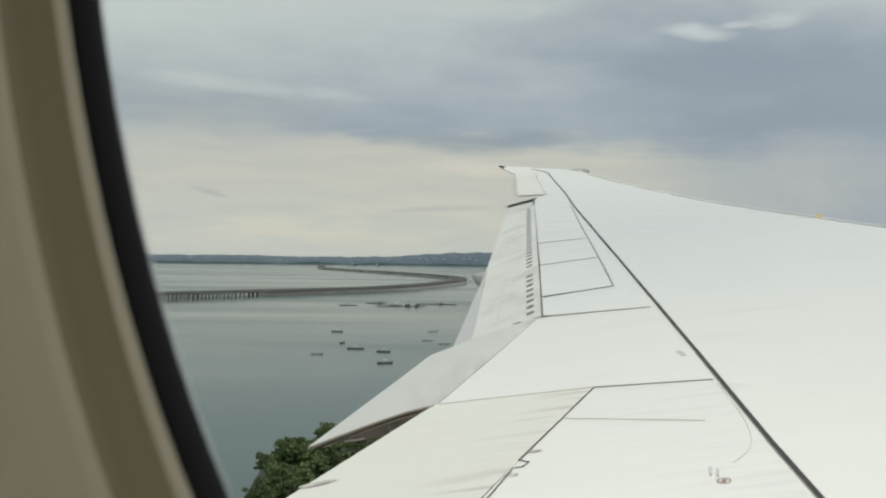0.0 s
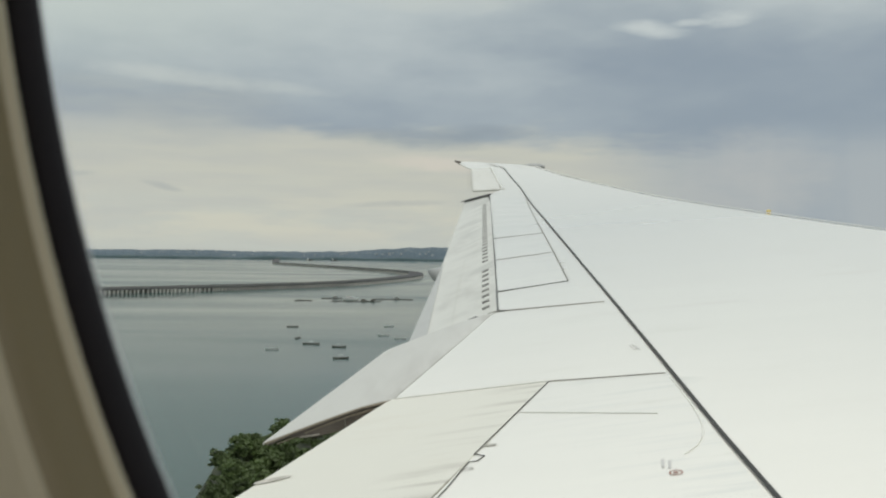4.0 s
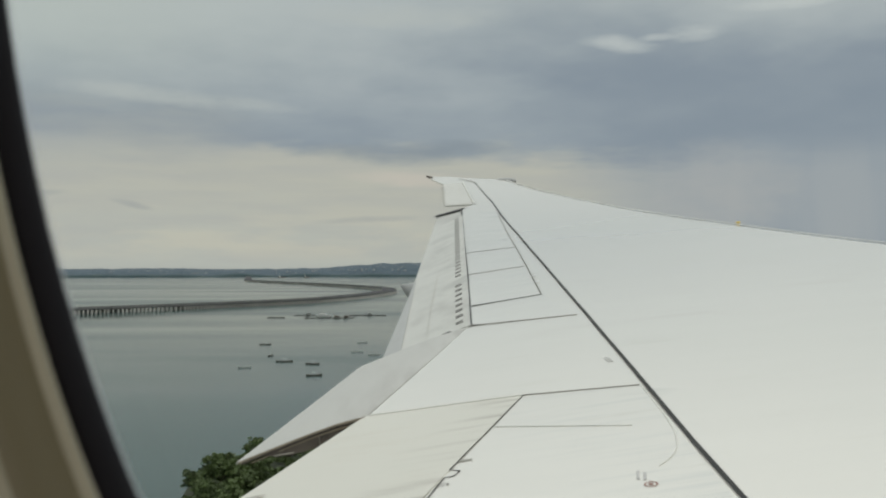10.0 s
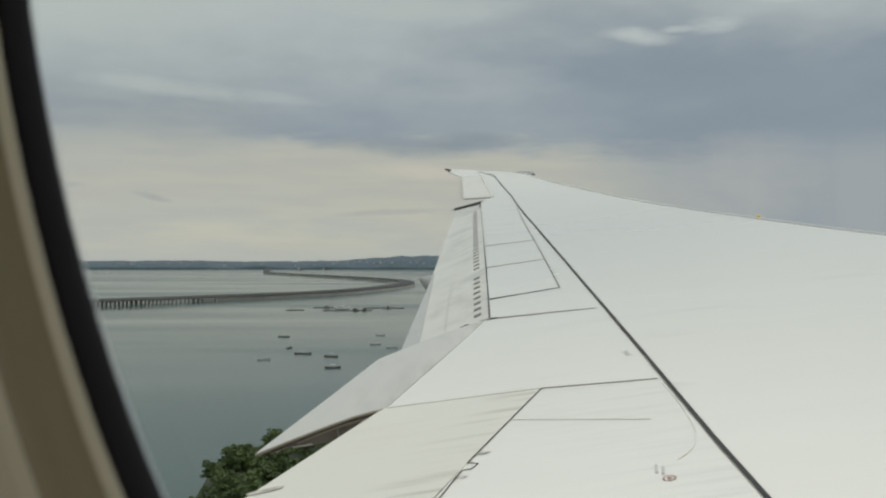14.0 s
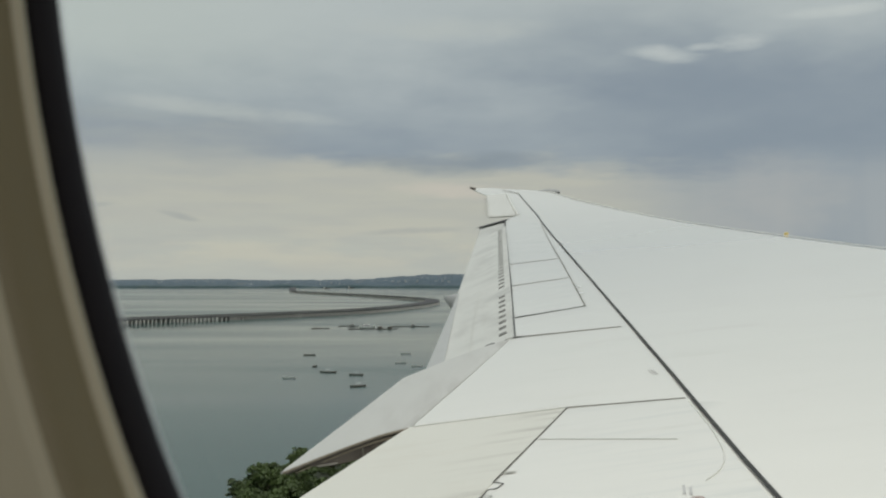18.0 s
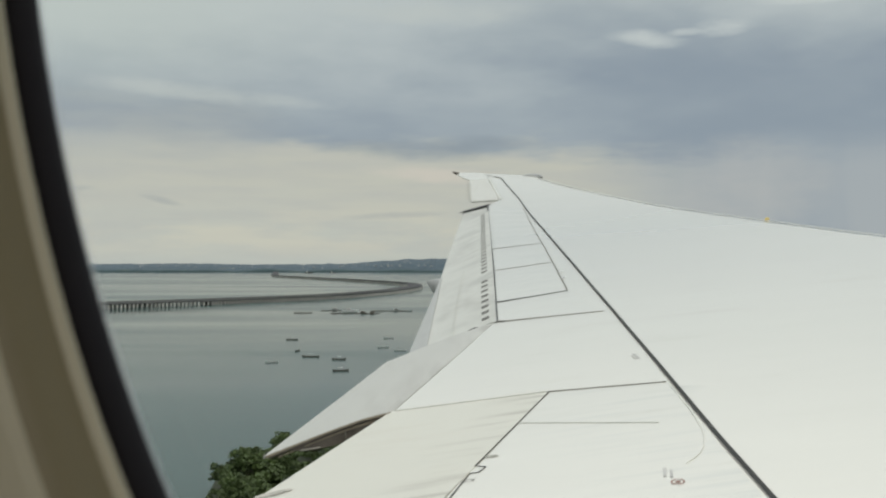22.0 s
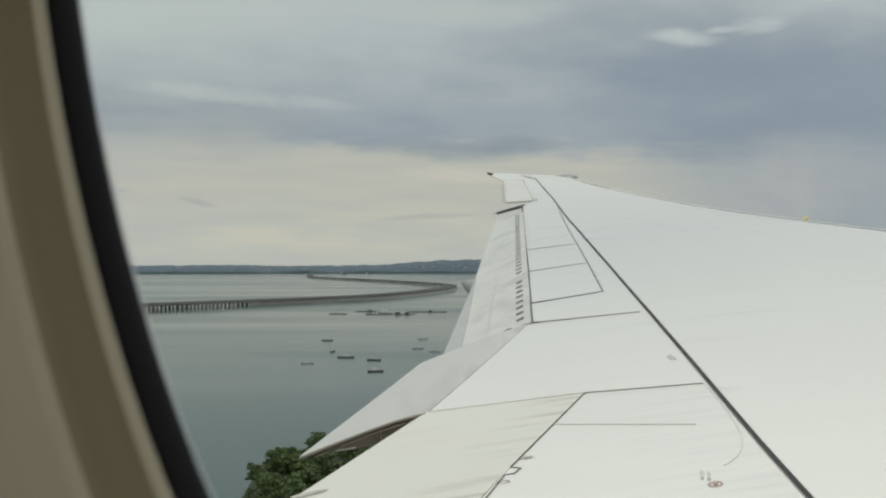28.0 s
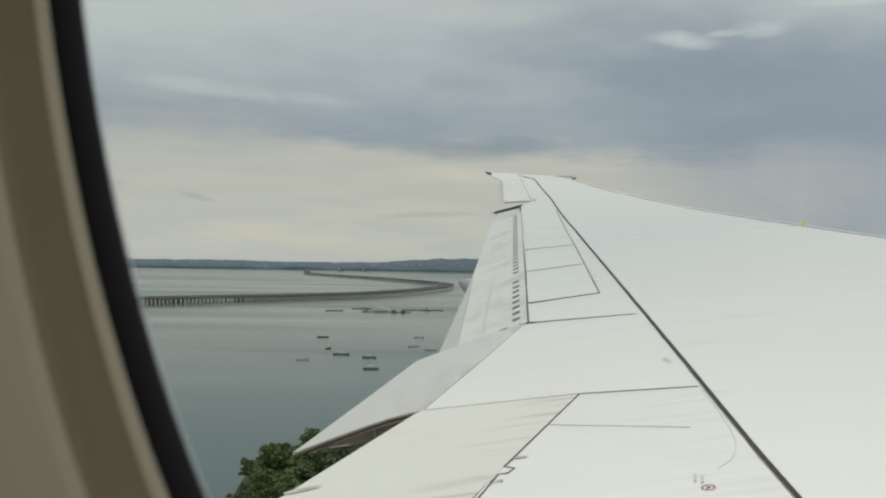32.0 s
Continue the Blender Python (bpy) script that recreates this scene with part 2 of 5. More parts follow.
OUT_FLAP = material("dimmed_outboard_flap_paint", (0.66, 0.655, 0.62), 0.38, vary=0.05, scale=2.0, stretch=(2.0, 0.8, 1), second=(0.52, 0.51, 0.48), second_at=(0.46, 0.74), second_scale=0.9)
add_streaks(OUT_FLAP, 0.198, 0.0319, 1.0, (0.47, 0.465, 0.44), (0.6, 1.5, 1), (0.42, 0.72))
TAN = material("bronze_primer", (0.27, 0.23, 0.175), 0.6, vary=0.3, scale=9)
VANE = material("grey_vane", (0.47, 0.475, 0.47), 0.5, vary=0.12, scale=4)
SEALANT = material("dark_sealant", (0.035, 0.035, 0.035), 0.7, vary=0.3, scale=8)
SEAM = material("grimy_seam", (0.20, 0.19, 0.17), 0.8, vary=0.5, scale=4)
DUST = material("dusty_seam", (0.44, 0.43, 0.39), 0.8, vary=0.25, scale=4)
FAINT = material("faint_seam", (0.63, 0.63, 0.60), 0.7, vary=0.2, scale=5)
ARC = material("worn_panel_edge", (0.745, 0.73, 0.68), 0.5, vary=0.15, scale=6)
CAVITY = material("brown_primer", (0.10, 0.085, 0.07), 0.75, vary=0.4, scale=6)
END_PRIMER = material("flap_end_primer", (0.135, 0.115, 0.098), 0.7, vary=0.35, scale=9, second=(0.06, 0.052, 0.045), second_at=(0.5, 0.7), second_scale=5)
LIP = material("tan_lip", (0.25, 0.215, 0.165), 0.55, vary=0.2, scale=8)
STEEL = material("worn_steel", (0.42, 0.40, 0.37), 0.4, 0.7, vary=0.2, scale=20)
SLOT = material("vent_slot", (0.17, 0.165, 0.155), 0.8, vary=0.3, scale=9)
STREAK = material("oil_streak", (0.58, 0.55, 0.50), 0.6, vary=0.12, scale=3.0)
YELLOW = material("yellow_paint", (0.72, 0.56, 0.20), 0.5, vary=0.1)
# paler beige paints in the highlight along the reveal's inner edge
RIM = material("highlight_rim_plastic", (0.50, 0.465, 0.36), 0.45, vary=0.05, scale=30)
ARM = material("dull_bracket", (0.25, 0.23, 0.20), 0.6, 0.3, vary=0.2, scale=10)
RED = material("red_marking", (0.36, 0.20, 0.17), 0.6, vary=0.1)
MARK = material("grey_marking", (0.55, 0.54, 0.53), 0.6, vary=0.2)
LINING = material("beige_cabin_plastic", (0.53, 0.50, 0.405), 0.55, vary=0.04, scale=30, bump=0.15, bump_scale=700)
# the lining's beige darkened: the reveal's shade is put into its colour
REVEAL = material("shaded_reveal_plastic", (0.222, 0.191, 0.120), 0.5, vary=0.05, scale=25, bump=0.1, bump_scale=700)
RUBBER = material("black_rubber_seal", (0.0075, 0.006, 0.0095), 0.7, vary=0.3, scale=60, spec=0.25)
CARPET = material("grey_carpet", (0.12, 0.12, 0.14), 0.95, vary=0.3, scale=80)
FAIRING = material("fairing_paint", (0.40, 0.40, 0.40), 0.5, vary=0.06, scale=3)


# ---------------------------------------------------------------- mesh helpers
def mesh_of(name, verts, faces, mat, smooth=False):
    me = bpy.data.meshes.new(name)
    me.from_pydata([tuple(v) for v in verts], [], faces)
    me.validate()
    bm = bmesh.new()
    bm.from_mesh(me)
    bmesh.ops.recalc_face_normals(bm, faces=bm.faces)
    bm.to_mesh(me)
    bm.free()
    me.materials.append(mat)
    if smooth:
        me.polygons.foreach_set("use_smooth", [True] * len(me.polygons))
    return me


def part(name, bm, mat, parent, label=""):
    """One mesh object under a thing or a part; bm is a bmesh or a ready mesh."""
    if isinstance(bm, bmesh.types.BMesh):
        me = bpy.data.meshes.new(name)
        bm.to_mesh(me)
        bm.free()
        me.materials.append(mat)
    else:
        me = bm
    ob = new(name, me)
    ob.parent = parent
    return tagged(ob, label)


def thing(name, label, category, at=(0, 0, 0), turn=0.0, group="", kind=""):
    ob = new(name)
    ob.matrix_basis = pose(*at, 0, 0, turn)
    return tagged(ob, label, category, group, kind)


def box(bm, size, at=(0, 0, 0), bevel=0.0, turn=0.0):
    m = pose(*at, 0, 0, turn) @ Matrix.Diagonal((*size, 1))
    made = bmesh.ops.create_cube(bm, size=1.0, matrix=m)["verts"]
    if bevel:
        edges = list({e for v in made for e in v.link_edges})
        bmesh.ops.bevel(bm, geom=edges, offset=bevel, segments=2, affect="EDGES", profile=0.5)
    return bm


def tube(bm, a, b, r0, r1=None, sides=8):
    a, b = Vector(a), Vector(b)
    d = b - a
    m = Matrix.Translation((a + b) / 2) @ d.to_track_quat("Z", "Y").to_matrix().to_4x4()
    bmesh.ops.create_cone(bm, cap_ends=True, segments=sides, radius1=r0, radius2=r0 if r1 is None else r1, depth=d.length, matrix=m)
    return bm


def lerp(a, b, t):
    return tuple(p + (q - p) * t for p, q in zip(a, b))


# ---------------------------------------------------------------- the wing's shape
def spine(y):
    """Height of the wing's upper side along the rear spar, bent up by its load."""
    return -2.0 + 0.135 * y + 0.0008 * y * y + 0.0055 * max(0.0, y - 18.0) ** 2


def skin(x, y):
    u = x - 1.8
    return spine(y) + (0.11 * u if u > 0 else 0.15 * u)


def line_z(a, b, slope):
    """A surface that hangs aft of the edge a-b (on the skin) with its own slope."""
    za, zb = skin(*a), skin(*b)

    def height(x, y):
        s = (y - a[1]) / (b[1] - a[1])
        return za + (zb - za) * s + slope * (x - (a[0] + (b[0] - a[0]) * s))
    return height


ZIG_A, ZIG_B = (0.12, 6.36), (0.84, 7.98)
MID_A, MID_B = (-0.48, 8.07), (0.49, 10.94)
OUT_A, OUT_B = (0.55, 11.03), (0.94, 23.26)
near_flap = line_z(ZIG_A, ZIG_B, 0.15)
mid_flap = line_z(MID_A, MID_B, 0.10)
far_flap = line_z(OUT_A, OUT_B, 0.45)


def plate(corners, height, lift=0.004, thick=0.02, na=8, nb=8, bulge=0.0):
    """A thin curved plate over four plan corners a, b, c, d; bulge arches it between the sides a-b and c-d."""
    a, b, c, d = corners
    top, bottom = [], []
    for j in range(nb + 1):
        for i in range(na + 1):
            p = lerp(lerp(a, b, i / na), lerp(d, c, i / na), j / nb)
            z = height(*p) + lift + bulge * math.sin(math.pi * (j / nb) ** 0.6)
            top.append((*p, z))
            t = thick if isinstance(thick, float) else thick(i / na, j / nb)
            bottom.append((*p, z - t))
    n, w = len(top), na + 1
    faces = []
    for j in range(nb):
        for i in range(na):
            q = [j * w + i, j * w + i + 1, (j + 1) * w + i + 1, (j + 1) * w + i]
            faces += [q, [n + k for k in reversed(q)]]
    rim = [*range(na), *(j * w + na for j in range(nb)), *(nb * w + i for i in range(na, 0, -1)), *(j * w for j in range(nb, 0, -1))]
    for k, v in enumerate(rim):
        u = rim[(k + 1) % len(rim)]
        faces.append([v, u, n + u, n + v])
    return top + bottom, faces


def strip(points, width, height, lift=0.006, thick=0.004, taper=1.0):
    """A narrow band that follows a line over the skin."""
    pts = []
    for k in range(len(points) - 1):
        length = math.dist(points[k], points[k + 1])
        n = max(1, int(length / 0.25))
        pts += [lerp(points[k], points[k + 1], i / n) for i in range(n)]
    pts.append(points[-1])
    verts, faces = [], []
    for k, p in enumerate(pts):
        q0, q1 = Vector(pts[max(0, k - 1)]), Vector(pts[min(len(pts) - 1, k + 1)])
        d = (q1 - q0).normalized()
        w = 0.5 * width * (1 + (taper - 1) * k / max(1, len(pts) - 1))
        for s in (-1, 1):
            x, y = p[0] - d.y * w * s, p[1] + d.x * w * s
            verts += [(x, y, height(x, y) + lift), (x, y, height(x, y) + lift - thick)]
    for k in range(len(pts) - 1):
        i, j = 4 * k, 4 * k + 4
        faces += [[i, i + 2, j + 2, j], [i, j, j + 1, i + 1], [i + 2, i + 3, j + 3, j + 2], [i + 1, j + 1, j + 3, i + 3]]
    return verts, faces


wing = thing("aircraft_wing", "white swept airliner wing bent upward, flaps lowered, streaked with grime", "aircraft wing")
wing.matrix_basis = Matrix.Translation(EYE) @ LEAN

# main skin: trailing and leading edge of each station, root to tip
STATIONS = [((-2.2, 1.35), (12.9, -6.0)), ((-0.05, 5.93), (10.0, 2.0)), ((0.12, 6.36), (9.6, 3.4)), ((0.82, 7.96), (9.0, 5.3)),
            ((-0.46, 8.07), (8.354, 7.35)), ((0.49, 10.94), (7.6, 9.8)), ((0.55, 11.05), (7.5, 10.1)), ((0.70, 15.8), (6.25, 14.2)),
            ((0.84, 20.1), (4.95, 18.9)), ((0.94, 23.3), (3.95, 22.2)), ((1.26, 23.8), (3.5, 23.5)), ((1.20, 25.6), (2.88, 25.2)),
            ((1.12, 27.3), (2.30, 26.85)), ((0.24, 28.7), (1.15, 28.0)), ((0.20, 28.9), (0.75, 28.5))]
verts, faces = [], []
NU, NL = 26, 12
for k, (te, le) in enumerate(STATIONS[:-1]):
    te2, le2 = STATIONS[k + 1]
    steps = max(1, int(math.dist(le, le2) / 0.6))
    for s in range(steps + (1 if k == len(STATIONS) - 2 else 0)):
        a, b = lerp(te, te2, s / steps), lerp(le, le2, s / steps)
        chord = math.dist(a, b)
        d = (Vector(b) - Vector(a)).normalized()
        ring = []
        for i in range(NU + 1):
            p = lerp(a, b, i / NU)
            ring.append((*p, skin(*p)))
        nose = min(0.35, chord * 0.08)
        for fwd, down in ((0.45, 0.10), (0.85, 0.38), (1.0, 0.75), (0.85, 1.1)):
            ring.append((b[0] + d.x * nose * fwd, b[1] + d.y * nose * fwd, skin(*b) - nose * down))
        for i in range(NL + 1):
            f = 1 - i / NL
            p = lerp(a, b, f)
            th = 0.035 + chord * 0.42 * f * (1 - f) * (0.55 + 0.45 * f) + nose * 1.2 * f ** 6
            ring.append((*p, skin(*p) - th))
        if verts:
            w, o = len(ring), len(verts) - len(ring)
            faces += [[o + i, o + (i + 1) % w, o + w + (i + 1) % w, o + w + i] for i in range(w)]
        else:
            faces.append(list(range(len(ring))))
        verts += ring
faces.append(list(range(len(verts) - w, len(verts))))
me = mesh_of("wing_skin", verts, faces, PAINT, smooth=True)
wing_skin = part("wing_skin", me, PAINT, wing, "white painted aluminium upper skin, lightly streaked")
es = wing_skin.modifiers.new("edge_split", "EDGE_SPLIT")
es.split_angle = radians(40)


def wing_plate(name, corners, height, mat, label="", **kw):
    v, f = plate(corners, height, **kw)
    return part(name, mesh_of(name, v, f, mat), mat, wing, label)


def wing_strip(name, points, width, mat, label="", height=skin, parent=None, **kw):
    v, f = strip(points, width, height, **kw)
    return part(name, mesh_of(name, v, f, mat), mat, parent or wing, label)


# spoilers: inboard pair and the outboard row
wing_plate("spoiler", [(-0.56, 4.72), (0.84, 7.98), (1.77, 7.77), (1.74, 2.6)], skin, PANEL, "white inboard spoiler panel with grimy edge")
wing_plate("fixed_panel", [(-0.46, 8.09), (0.52, 10.98), (1.74, 10.76), (1.76, 7.80)], skin, PAINT, "white fixed panel behind the rear spar")
OUTBOARD = [((0.56, 11.06), (1.74, 10.80)), ((0.62, 12.20), (1.53, 12.29)), ((0.69, 14.71), (1.60, 14.75)), ((0.75, 17.06), (1.66, 16.93)), ((0.93, 23.2), (1.73, 22.06))]
for (a, b), (d, c) in zip(OUTBOARD[:-1], OUTBOARD[1:]):
    wing_plate("spoiler", [a, b, c, d], skin, PANEL, "white outboard spoiler panel with dark joints")

# joints between the panels
wing_strip("spar_stripe", [(1.80, 2.6), (1.80, 6.3), (1.83, 8.4), (1.85, 10.8), (1.86, 14.5), (1.85, 18.7)], 0.029, SEALANT, "dark grey sealant stripe along the rear spar", lift=0.012)
wing_strip("spar_stripe", [(1.85, 18.7), (1.73, 23.6), (1.48, 27.0)], 0.030, SEALANT, "dark grey sealant stripe towards the tip", lift=0.012, taper=0.7)
ZIG = [(-0.55, 4.7), (-0.01, 5.94), (0.14, 6.36), (0.20, 6.36), (0.25, 6.44), (0.18, 6.49), (0.84, 7.98)]
wing_strip("joint", ZIG, 0.0075, SEALANT, "dark stepped joint behind the inboard spoiler", lift=0.010)
wing_strip("joint", [(0.84, 7.98), (1.77, 7.77)], 0.012, SEAM, lift=0.010)
wing_strip("joint", [(0.84, 7.985), (-0.46, 8.078)], 0.016, DUST, lift=0.009, taper=0.7)
wing_strip("joint", [(0.54, 7.27), (1.50, 6.82)], 0.009, FAINT, lift=0.010)
wing_strip("joint", [(0.56, 11.04), (1.75, 10.78)], 0.030, SEAM, lift=0.010, taper=0.6)
wing_strip("joint", [(0.62, 12.20), (1.53, 12.29)], 0.034, SEALANT, lift=0.010, taper=0.5)
wing_strip("joint", [(0.69, 14.71), (1.60, 14.72)], 0.022, SEAM, lift=0.010, taper=0.5)
wing_strip("joint", [(0.75, 17.06), (1.65, 16.9)], 0.024, SEAM, lift=0.010, taper=0.5)
wing_strip("joint", [(1.53, 12.29), (1.60, 14.72), (1.65, 16.9), (1.73, 22.06)], 0.018, SEAM, "grey joint ahead of the outboard spoilers", lift=0.010, taper=0.8)
wing_strip("joint", [(0.562, 11.03), (0.61, 12.4), (0.665, 14.0)], 0.018, SEALANT, lift=0.010)
wing_strip("joint", [(0.660, 14.0), (0.70, 15.2), (0.94, 23.26)], 0.036, SEALANT, "dark gap ahead of the outboard flap", lift=0.010)
wing_strip("joint", [(0.62, 12.20), (0.88, 12.225)], 0.046, SEALANT, "black inner end of the spoiler joint", lift=0.0115, taper=0.6)
wing_strip("hinge_cover", [(0.55, 11.035), (0.655, 11.01)], 0.055, SEALANT, "black hinge cover at the flap's corner", lift=0.0125, taper=0.4)
curve = [(1.775, 7.7), (1.772, 7.4), (1.768, 7.07), (1.757, 6.82), (1.742, 6.62), (1.72, 6.45), (1.68, 6.28), (1.62, 6.14), (1.56, 6.06), (1.49, 5.99)]
wing_strip("access_panel_edge", curve, 0.006, ARC, lift=0.010)

for x, y in ((1.605, 13.75), (1.585, 13.25)):
    wing_strip("hinge_mark", [(x - 0.03, y), (x + 0.04, y)], 0.022, MARK, lift=0.012)
wing_strip("slat_edge", [(2.33, 26.75), (2.86, 25.15), (3.48, 23.45), (3.93, 22.15), (4.92, 18.9), (6.2, 14.2), (7.45, 10.1)], 0.05, FAINT, "grey joint along the leading edge", lift=0.012, taper=0.5)

# inboard flap, aft of the stepped joint
wing_plate("inboard_flap", [(-0.50, 4.95), (0.845, 8.0), (-0.49, 8.085), (-2.03, 5.06)], near_flap, FLAP, "white inboard flap lowered, streaked with brown grime", lift=0.005, thick=0.10, na=16, nb=14)
# mid flap with its open inboard end
mid = [(-0.48, 8.07), (0.49, 10.94), (-0.63, 9.76), (-1.42, 7.29)]
mid_ob = wing_plate("mid_flap", mid, mid_flap, MID_FLAP, "pale grey mid flap lowered, its end open, colour dimmed for its tilt", lift=0.0, thick=lambda i, j: 0.014, na=14, nb=12, bulge=0.03)
for wedge in ([(0.47, 10.90), (0.39, 10.81), (-0.02, 10.42), (-0.07, 10.36)], [(-0.05, 10.40), (-0.07, 10.34), (-0.36, 10.03), (-0.63, 9.74)]):
    wing_plate("flap_wedge", wedge, mid_flap, MID_FLAP, lift=-0.006, thick=0.02, na=6, nb=4)
v, f = plate([(-0.50, 8.085), (-0.46, 8.20), (-1.33, 7.42), (-1.38, 7.31)], mid_flap, lift=-0.020, thick=lambda i, j: 0.012 + 0.125 * min(1.0, j * 7 + 0.2) * max(0.0, 1 - (j / 0.82) ** 3) ** 0.8, na=2, nb=18, bulge=0.03)
part("flap_end", mesh_of("flap_end", v, f, END_PRIMER), END_PRIMER, mid_ob, "brown open flap end with bare metal ribs")
wing_strip("end_lip", [(-0.49, 8.055), (-1.40, 7.285)], 0.016, LIP, "tan metal lip of the flap end", height=lambda x, y: mid_flap(x, y) + 0.03 * math.sin(math.pi * max(0.0, min(1.0, (-0.48 - x) / 0.92)) ** 0.6), parent=mid_ob, lift=0.0, thick=0.015)
wing_plate("flap_tab", [(-1.42, 7.31), (-0.63, 9.76), (-0.66, 9.78), (-1.425, 7.33)], mid_flap, MID_FLAP, lift=-0.02, thick=0.008)
v, f = plate([(-0.56, 8.01), (-0.55, 8.03), (-1.31, 7.385), (-1.32, 7.37)], mid_flap, lift=-0.040, thick=lambda i, j: 0.022 * (1 - 0.6 * j), na=1, nb=18, bulge=0.03)
part("end_rib", mesh_of("end_rib", v, f, TAN), TAN, mid_ob, "bronze-coloured rib inside the flap end")
bm = bmesh.new()
tube(bm, (-1.16, 7.44, mid_flap(-1.16, 7.44) - 0.035), (-1.02, 7.54, mid_flap(-1.02, 7.54) - 0.06), 0.007, 0.011)
part("flap_arm", bm, ARM, mid_ob, "bare metal flap arm")
for q in (0.15, 0.42, 0.66):
    x, y = -0.50 - 0.83 * q, 8.05 - 0.66 * q
    bm = bmesh.new()
    tube(bm, (x, y, mid_flap(x, y) - 0.02), (x + 0.012, y + 0.01, mid_flap(x, y) - 0.13 + 0.11 * q ** 3), 0.007, 0.007)
    part("end_post", bm, ARM, mid_ob, "bare metal post in the flap end")
# outboard flap with its row of vents
far = [(0.56, 11.05), (0.95, 23.2), (0.36, 24.3), (-0.50, 11.2)]
far_ob = wing_plate("outboard_flap", [far[0], lerp(far[0], far[1], 0.36), (-0.20, 15.08), far[3]], far_flap, OUT_FLAP, "pale grey outboard flap lowered, streaked, colour dimmed for its tilt", lift=-0.03, thick=0.05, na=16, nb=8)
far2 = wing_plate("outboard_flap", [lerp(far[0], far[1], 0.36), far[1], far[2], (-0.20, 15.08)], far_flap, OUT_FLAP, "pale grey outboard flap lowered, streaked, colour dimmed for its tilt", lift=-0.03, thick=0.05, na=24, nb=8)
for first, last, count in ((11.55, 13.9, 8), (14.7, 16.9, 8), (17.15, 19.9, 11), (20.1, 21.9, 6)):
    for i in range(count):
        y = first + (last - first) * i / (count - 1)
        s = (y - 11.03) / 12.23
        x = 0.55 + 0.39 * s - 0.12
        long = (last - first) / (count - 1) * 1.0
        v, f = plate([(x - 0.05, y), (x + 0.04, y), (x + 0.04, y + long * 0.34), (x - 0.05, y + long * 0.34)], far_flap, lift=-0.024, thick=0.006, na=1, nb=1)
        part("vent_slot", mesh_of("vent_slot", v, f, SLOT), SLOT, far_ob if y < 15.4 else far2)
v, f = plate([(0.96, 23.24), (0.93, 23.42), (0.34, 24.42), (0.35, 24.28)], far_flap, lift=-0.02, thick=0.16, na=1, nb=6)
part("flap_end", mesh_of("flap_end", v, f, SEALANT), SEALANT, far2, "dark open end of the outboard flap")
# a dark strip laid on top in place of the shaded gap
wing_strip("end_seal", [(0.96, 23.28), (0.30, 24.36)], 0.17, SEALANT, "dark strip standing in for the gap at the flap's outer end", height=far_flap, parent=far2, lift=0.01, taper=0.8)
wing_strip("fold_line", [(0.02, 11.12), (0.10, 13.2), (0.24, 15.6)], 0.012, FAINT, height=far_flap, parent=far_ob, lift=-0.018, taper=0.5)
v, f = plate([(-0.28, 11.12), (-0.12, 15.9), (-0.135, 15.95), (-0.515, 11.18)], far_flap, lift=-0.016, thick=0.03, na=10, nb=3)
part("flap_vane", mesh_of("flap_vane", v, f, VANE), VANE, far_ob, "grey vane along the flap's trailing edge")
for p, q, w, mt in (((0.60, 11.05), (0.44, 10.95), 0.05, SEAM), ((0.31, 10.87), (0.22, 10.78), 0.045, SEALANT)):
    wing_strip("grime_smudge", [p, q], w, mt, "dark smudge where the flaps meet", lift=0.014, taper=0.3)
# aileron and tip
ail = wing_plate("aileron", [(1.25, 23.84), (1.11, 27.31), (0.59, 27.47), (0.56, 24.2)], skin, DIM_FLAP, "pale grey aileron near the wing tip", lift=0.0, thick=0.03)
wing_strip("joint", [(1.29, 23.82), (1.14, 27.3)], 0.05, FAINT, lift=0.012)
wing_strip("joint", [(0.56, 24.17), (1.27, 23.80)], 0.09, DUST, lift=0.004)
wing_strip("joint", [(1.48, 27.0), (1.05, 27.9)], 0.03, SEAM, lift=0.012, taper=0.5)
wing_plate("tip_fairing", [(1.12, 27.3), (0.24, 28.7), (0.22, 28.6), (0.60, 27.4)], skin, PAINT, lift=0.0, thick=0.03)
bm = bmesh.new()
tube(bm, (0.26, 28.70, skin(0.26, 28.7) - 0.01), (0.10, 28.82, skin(0.1, 28.82) + 0.05), 0.05, 0.02)
part("tail_light", bm, CAVITY, wing, "small dark tail light at the wing tip")
for k in range(7):
    y = 24.35 + 0.42 * k
    x = 0.565 + 0.004 * k
    bm = bmesh.new()
    tube(bm, (x + 0.05, y, skin(x, y) + 0.005), (x - 0.10, y + 0.02, skin(x, y) - 0.005), 0.014, 0.008, 6)
    part("static_wick", bm, FAINT, ail, "thin pale static wick")
wing_strip("aileron_edge", [(1.33, 23.85), (1.17, 27.25)], 0.05, PAINT, "white strip ahead of the aileron", lift=0.016)
bm = bmesh.new()
bmesh.ops.create_uvsphere(bm, u_segments=12, v_segments=8, radius=0.5, matrix=pose(2.30, 26.95, skin(2.3, 26.95) - 0.07, 0, 0, -38) @ Matrix.Diagonal((0.85, 0.30, 0.22, 1)))
part("slat_end", bm, FAIRING, wing, "dull grey slat end at the leading edge")
